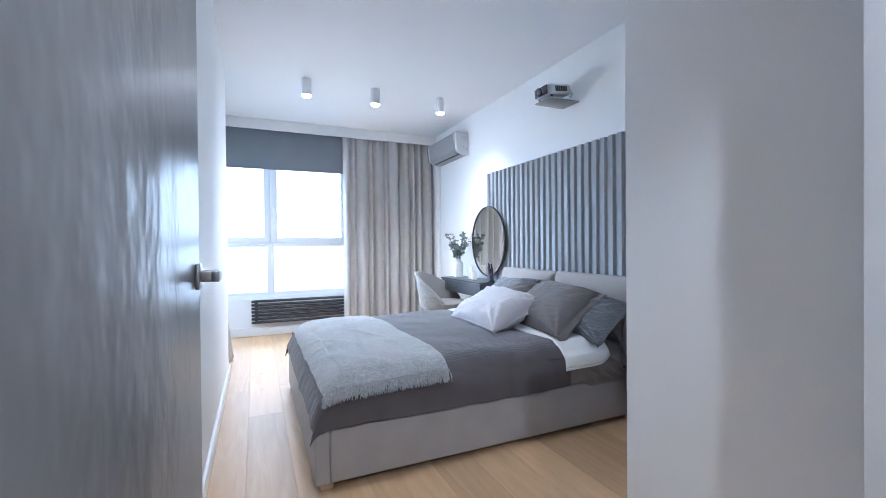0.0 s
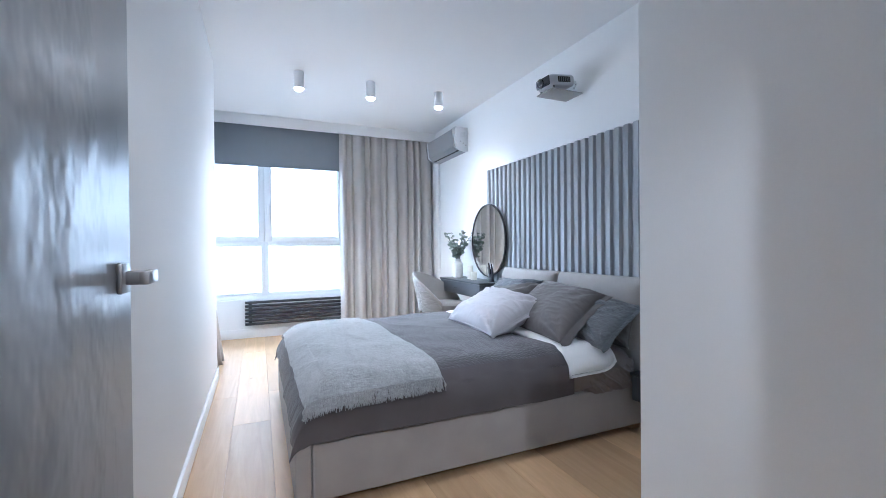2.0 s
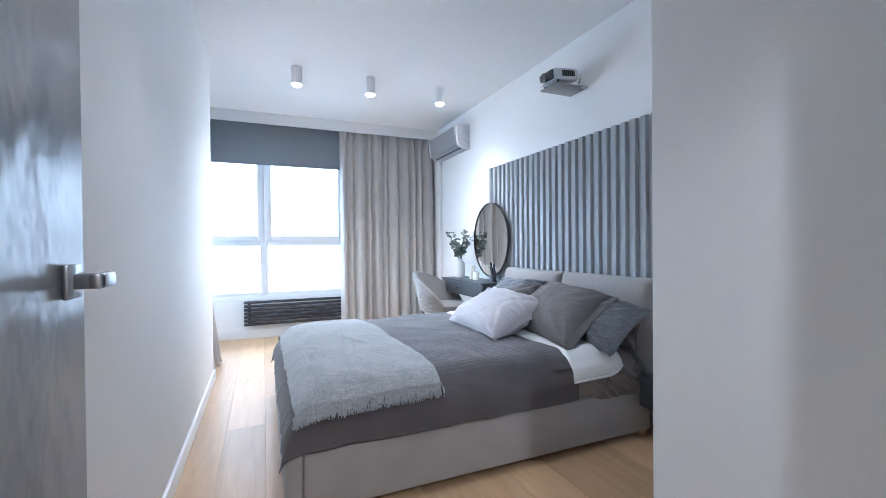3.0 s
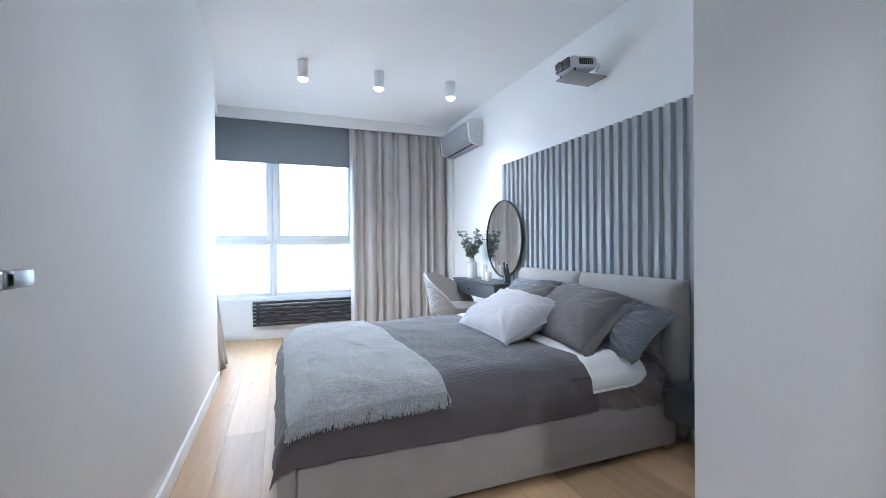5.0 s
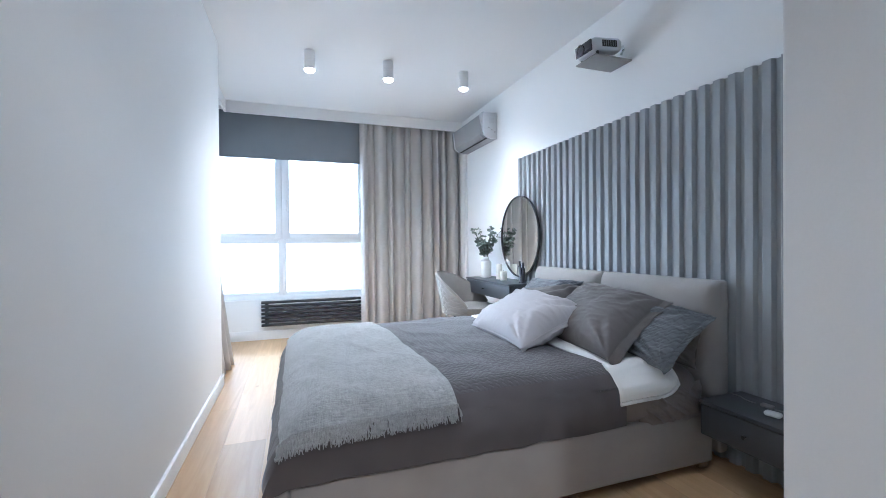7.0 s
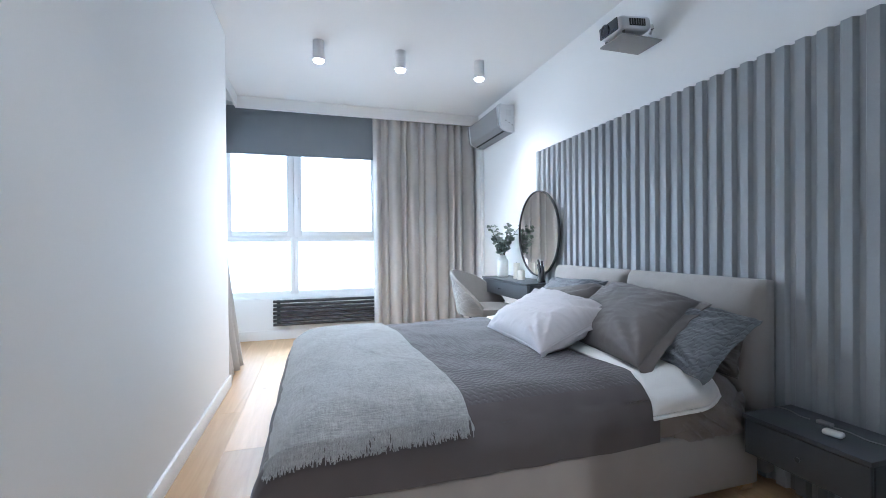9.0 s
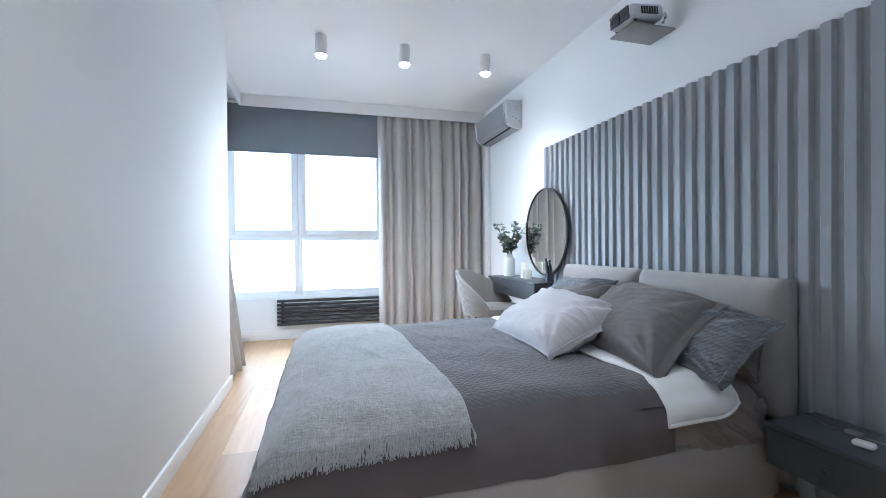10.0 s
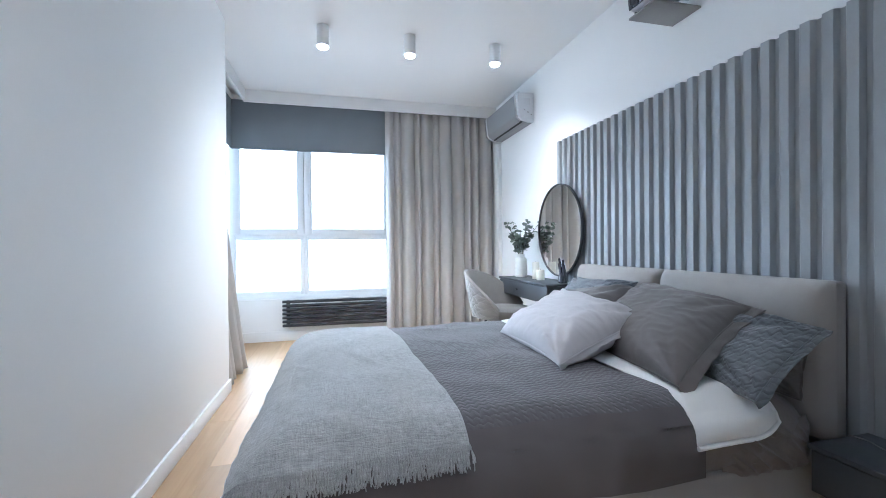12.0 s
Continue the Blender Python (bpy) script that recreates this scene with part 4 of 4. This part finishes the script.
def drape(x0, x1, folds, depth, z0, z1, seed, width_low):
    """Round pleats with narrow deep gaps between them."""
    rnd_ = random.Random(seed)
    n_ = int(folds)
    wid = [rnd_.choice((0.6, 0.8, 1.0, 1.35)) * rnd_.uniform(0.85, 1.15) for _ in range(n_)]
    amps = [rnd_.uniform(0.6, 1.2) for _ in range(n_)]
    lean = [rnd_.uniform(-0.25, 0.25) for _ in range(n_)]
    cum = [0.0]
    for w in wid:
        cum.append(cum[-1] + w)
    cum = [c / cum[-1] for c in cum]
    per = 26

    def put(u, v):
        k = min(n_ - 1, int(u * n_ + 1e-9))
        f = u * n_ - k
        w = cum[k + 1] - cum[k]
        low = 1 - v
        amp = amps[k] * (0.75 + 0.35 * low)
        y = -depth * amp * (0.5 - 0.5 * math.cos(math.tau * f)) ** 0.8 - 0.10 * depth * math.cos(2 * math.tau * f + 3 * lean[k])
        y += 0.012 * nz(cum[k] * 9 + f * w * 9, v * 1.4, seed + 2)
        q = cum[k] + w * (f - 0.125 * math.sin(math.tau * f) + 0.10 * lean[k] * math.sin(math.pi * f) * low)
        q += 0.006 * nz(cum[k] * 6, v * 1.6, seed) * min(1, 4 * u * (1 - u) * 4)
        return Vector((x0 + (x1 - x0) * q * (1 + width_low * low), y, z0 + (z1 - z0) * v))
    return sheet(n_ * per, 36, put, 0.0025)


cur = thing("curtain", (1.47, 5.905, 0.02), "floor-length beige-grey linen curtain drawn to the side", "curtain", "curtains at the windows")
bm = drape(0.83, 2.085, 11, 0.075, 0.02, 2.575, 3, 0.0)
bmesh.ops.translate(bm, vec=(0, 5.925, 0), verts=bm.verts)
part("cloth", bm, M_CURT, cur, smooth=2)
cur2 = thing("curtain", (-0.6, 4.8, 0.01), "gathered beige-grey linen curtain beside the wall end", "curtain", "curtains at the windows")
bm = drape(-0.02, 0.40, 5, -0.07, 0.012, 2.575, 7, 0.28)
for v in bm.verts:
    x, y, z = v.co
    low = max(0, 1 - z / 1.6)
    v.co = Vector((-0.64 + y * (1 + 0.6 * low) + 0.10 * low ** 1.5, 4.50 + x, z))
part("cloth", bm, M_CURT, cur2, smooth=2)

# ---- air conditioner ----
ac = thing("air_conditioner", (2.09, 5.2, 2.14), "silver-grey split air conditioner mounted high on the wall", "air conditioner")
out = [(2.098, 2.158), (2.098, 2.422), (1.945, 2.422), (1.926, 2.412), (1.919, 2.395), (1.936, 2.222), (1.948, 2.203), (1.985, 2.176), (2.04, 2.16)]
part("body", prism(out, 4.862, 5.62, "y"), M_ACFRONT, ac, smooth=0)
cap = [(2.0985, 2.156), (2.0985, 2.425), (1.944, 2.425), (1.922, 2.414), (1.915, 2.396), (1.933, 2.220), (1.946, 2.200), (1.984, 2.173), (2.04, 2.157)]
for y0, y1, ys in ((4.835, 4.862, 4.831), (5.62, 5.647, 5.6455)):
    side_cap = part("end_cap", prism(cap, y0, y1, "y", 0.0015), M_ACSIDE, ac, "pale grey end cap")
    edge_ = [(1.958, 2.428), (1.942, 2.428), (1.919, 2.416), (1.911, 2.396), (1.929, 2.219), (1.943, 2.198), (1.958, 2.210), (1.948, 2.226), (1.936, 2.39), (1.942, 2.41)]
    part("edge_trim", prism(edge_, ys, ys + 0.034, "y", 0.001), M_CHROME, side_cap, "bright silver front edge")
lou = prism([(1.939, 2.212), (1.986, 2.1745), (1.983, 2.168), (1.934, 2.206)], 4.90, 5.58, "y")
part("louver", lou, M_ACFRONT, ac)
part("outlet", prism([(1.990, 2.176), (2.010, 2.168), (2.006, 2.1635), (1.986, 2.170)], 4.88, 5.60, "y"), M_VENT, ac, "dark air outlet slot")
part("pipe_cover", box(2.06, 5.64, 0.02, 2.0995, 5.70, 2.16, 0.005), M_TRIM, ac)
for k in range(3):
    part("marking", box(2.00 + 0.034 * k, 4.8335, 2.262 - 0.020 * k, 2.012 + 0.034 * k, 4.8355, 2.272 - 0.020 * k), M_GPLUG, ac)
part("display_panel", box(2.005, 4.8325, 2.315, 2.062, 4.8355, 2.375, 0.001), M_SILVER, ac)

# ---- projector on its wall shelf ----
shelf = thing("projector_shelf", (2.098, 3.05, 2.2), "small wall shelf holding the projector, greyed for its shaded underside", "wall shelf")
# shade under the shelf is put into its grey colour
part("plate", box(1.822, 2.965, 2.192, 2.0995, 3.155, 2.202, 0.002), M_GPLUG, shelf)
part("bracket", box(2.085, 3.04, 2.2025, 2.0995, 3.08, 2.235, 0.002), M_GPLUG, shelf)
pj = thing("projector", (1.93, 3.05, 2.215), "compact silver projector with a dark glossy lens window", "projector")
pz = 2.217
body = box(1.815, 2.965, pz, 2.035, 3.15, pz + 0.088, 0.03, 5)
part("body", body, M_SILVER, pj)
lw = box(1.808, 2.985, pz + 0.010, 1.818, 3.135, pz + 0.078, 0.004)
lens_win = part("lens_window", lw, M_LENS, pj, "dark glossy lens window")
part("lens", lathe([(0.036, 0.0), (0.036, 0.006), (0.030, 0.008), (0.024, 0.003), (0, 0.006)], (1.809, 3.085, pz + 0.044), 28, m=ROT), M_LENS, lens_win)
vent = part("vent", box(1.875, 2.9615, pz + 0.024, 1.985, 2.967, pz + 0.064, 0.0025), M_VENT, pj, "dark side vent grille")
for k in range(6):
    part("slat", box(1.884 + 0.017 * k, 2.9595, pz + 0.028, 1.887 + 0.017 * k, 2.963, pz + 0.060), M_GPLUG, vent)
for fx, fy in ((1.85, 2.985), (1.85, 3.13)):
    part("foot", lathe([(0.009, 0), (0.009, 0.02)], (fx, fy, 2.2015), 12), M_BLACK, pj)

part("rear_leg", tube([(2.02, 2.975, 2.200), (2.035, 2.965, 2.225), (2.03, 2.97, 2.25)], 0.009, 10), M_PLUG, pj, "white adjustable rear leg")
pj.rotation_euler = (0, radians(-6), 0)
pj.location.z += 0.014

# ---- ceiling spots ----
# window row at full power, two weak unseen fill lamps added before the bed
for lx, ly, watts, cone in ((0.22, 4.38, 40, 130), (0.855, 4.38, 40, 130), (1.54, 4.38, 40, 130), (0.22, 2.15, 15, 100), (0.855, 2.15, 15, 100)):
    lampo = thing("ceiling_spot", (lx, ly, TOP), "white cylindrical surface-mounted ceiling spot, switched on", "ceiling lamp", "ceiling spots")
    part("housing", lathe([(0.037, 0.006), (0.042, 0.0), (0.043, 0.002), (0.043, 0.147), (0.036, 0.147), (0.036, 0.02)], (lx, ly, TOP - 0.148), 32), M_TRIM, lampo)
    part("bulb", lathe([(0.020, 0.0), (0.032, 0.003), (0.038, 0.010), (0.038, 0.024), (0, 0.026)], (lx, ly, TOP - 0.163), 28), M_BULB, lampo, "glowing lamp lens")
    data = bpy.data.lights.new("spot_beam", "SPOT")
    data.energy, data.spot_size, data.spot_blend, data.shadow_soft_size, data.color = watts, radians(cone), 1.0, 0.035, (1.0, 0.92, 0.83)
    so = new("spot_beam", data)
    so.matrix_world = pose(lx, ly, TOP - 0.170, 0, 0, 0)

# ---- oak planks ----
rnd = random.Random(21)
x_edge, row = -0.06, 0.21
for r in range(-7, 11):
    x0, x1 = x_edge + r * row, x_edge + (r + 1) * row
    x0c, x1c = max(x0, -1.38), min(x1, EX)
    if x1c - x0c < 0.02:
        continue
    cuts = [-1.48]
    first = (3.35 + 1.48) % 1.9 if r == -1 else rnd.uniform(0.3, 1.9)
    c = -1.48 + first
    while c < NY - 0.25:
        cuts.append(c)
        c += 1.9
    cuts.append(NY)
    for a, b in zip(cuts, cuts[1:]):
        g = 0.0004
        bm = box(x0c + g - (x0c + x1c) / 2, a + g - (a + b) / 2, -0.015, x1c - g - (x0c + x1c) / 2, b - g - (a + b) / 2, 0.0)
        bmesh.ops.bevel(bm, geom=[e for e in bm.edges if all(v.co.z > -0.001 for v in e.verts)], offset=0.0006, segments=1, affect="EDGES")
        ob = new("plank", finish("plank", bm, M_OAK, 0))
        ob.parent = floor
        ob.location = ((x0c + x1c) / 2, (a + b) / 2, 0.0)
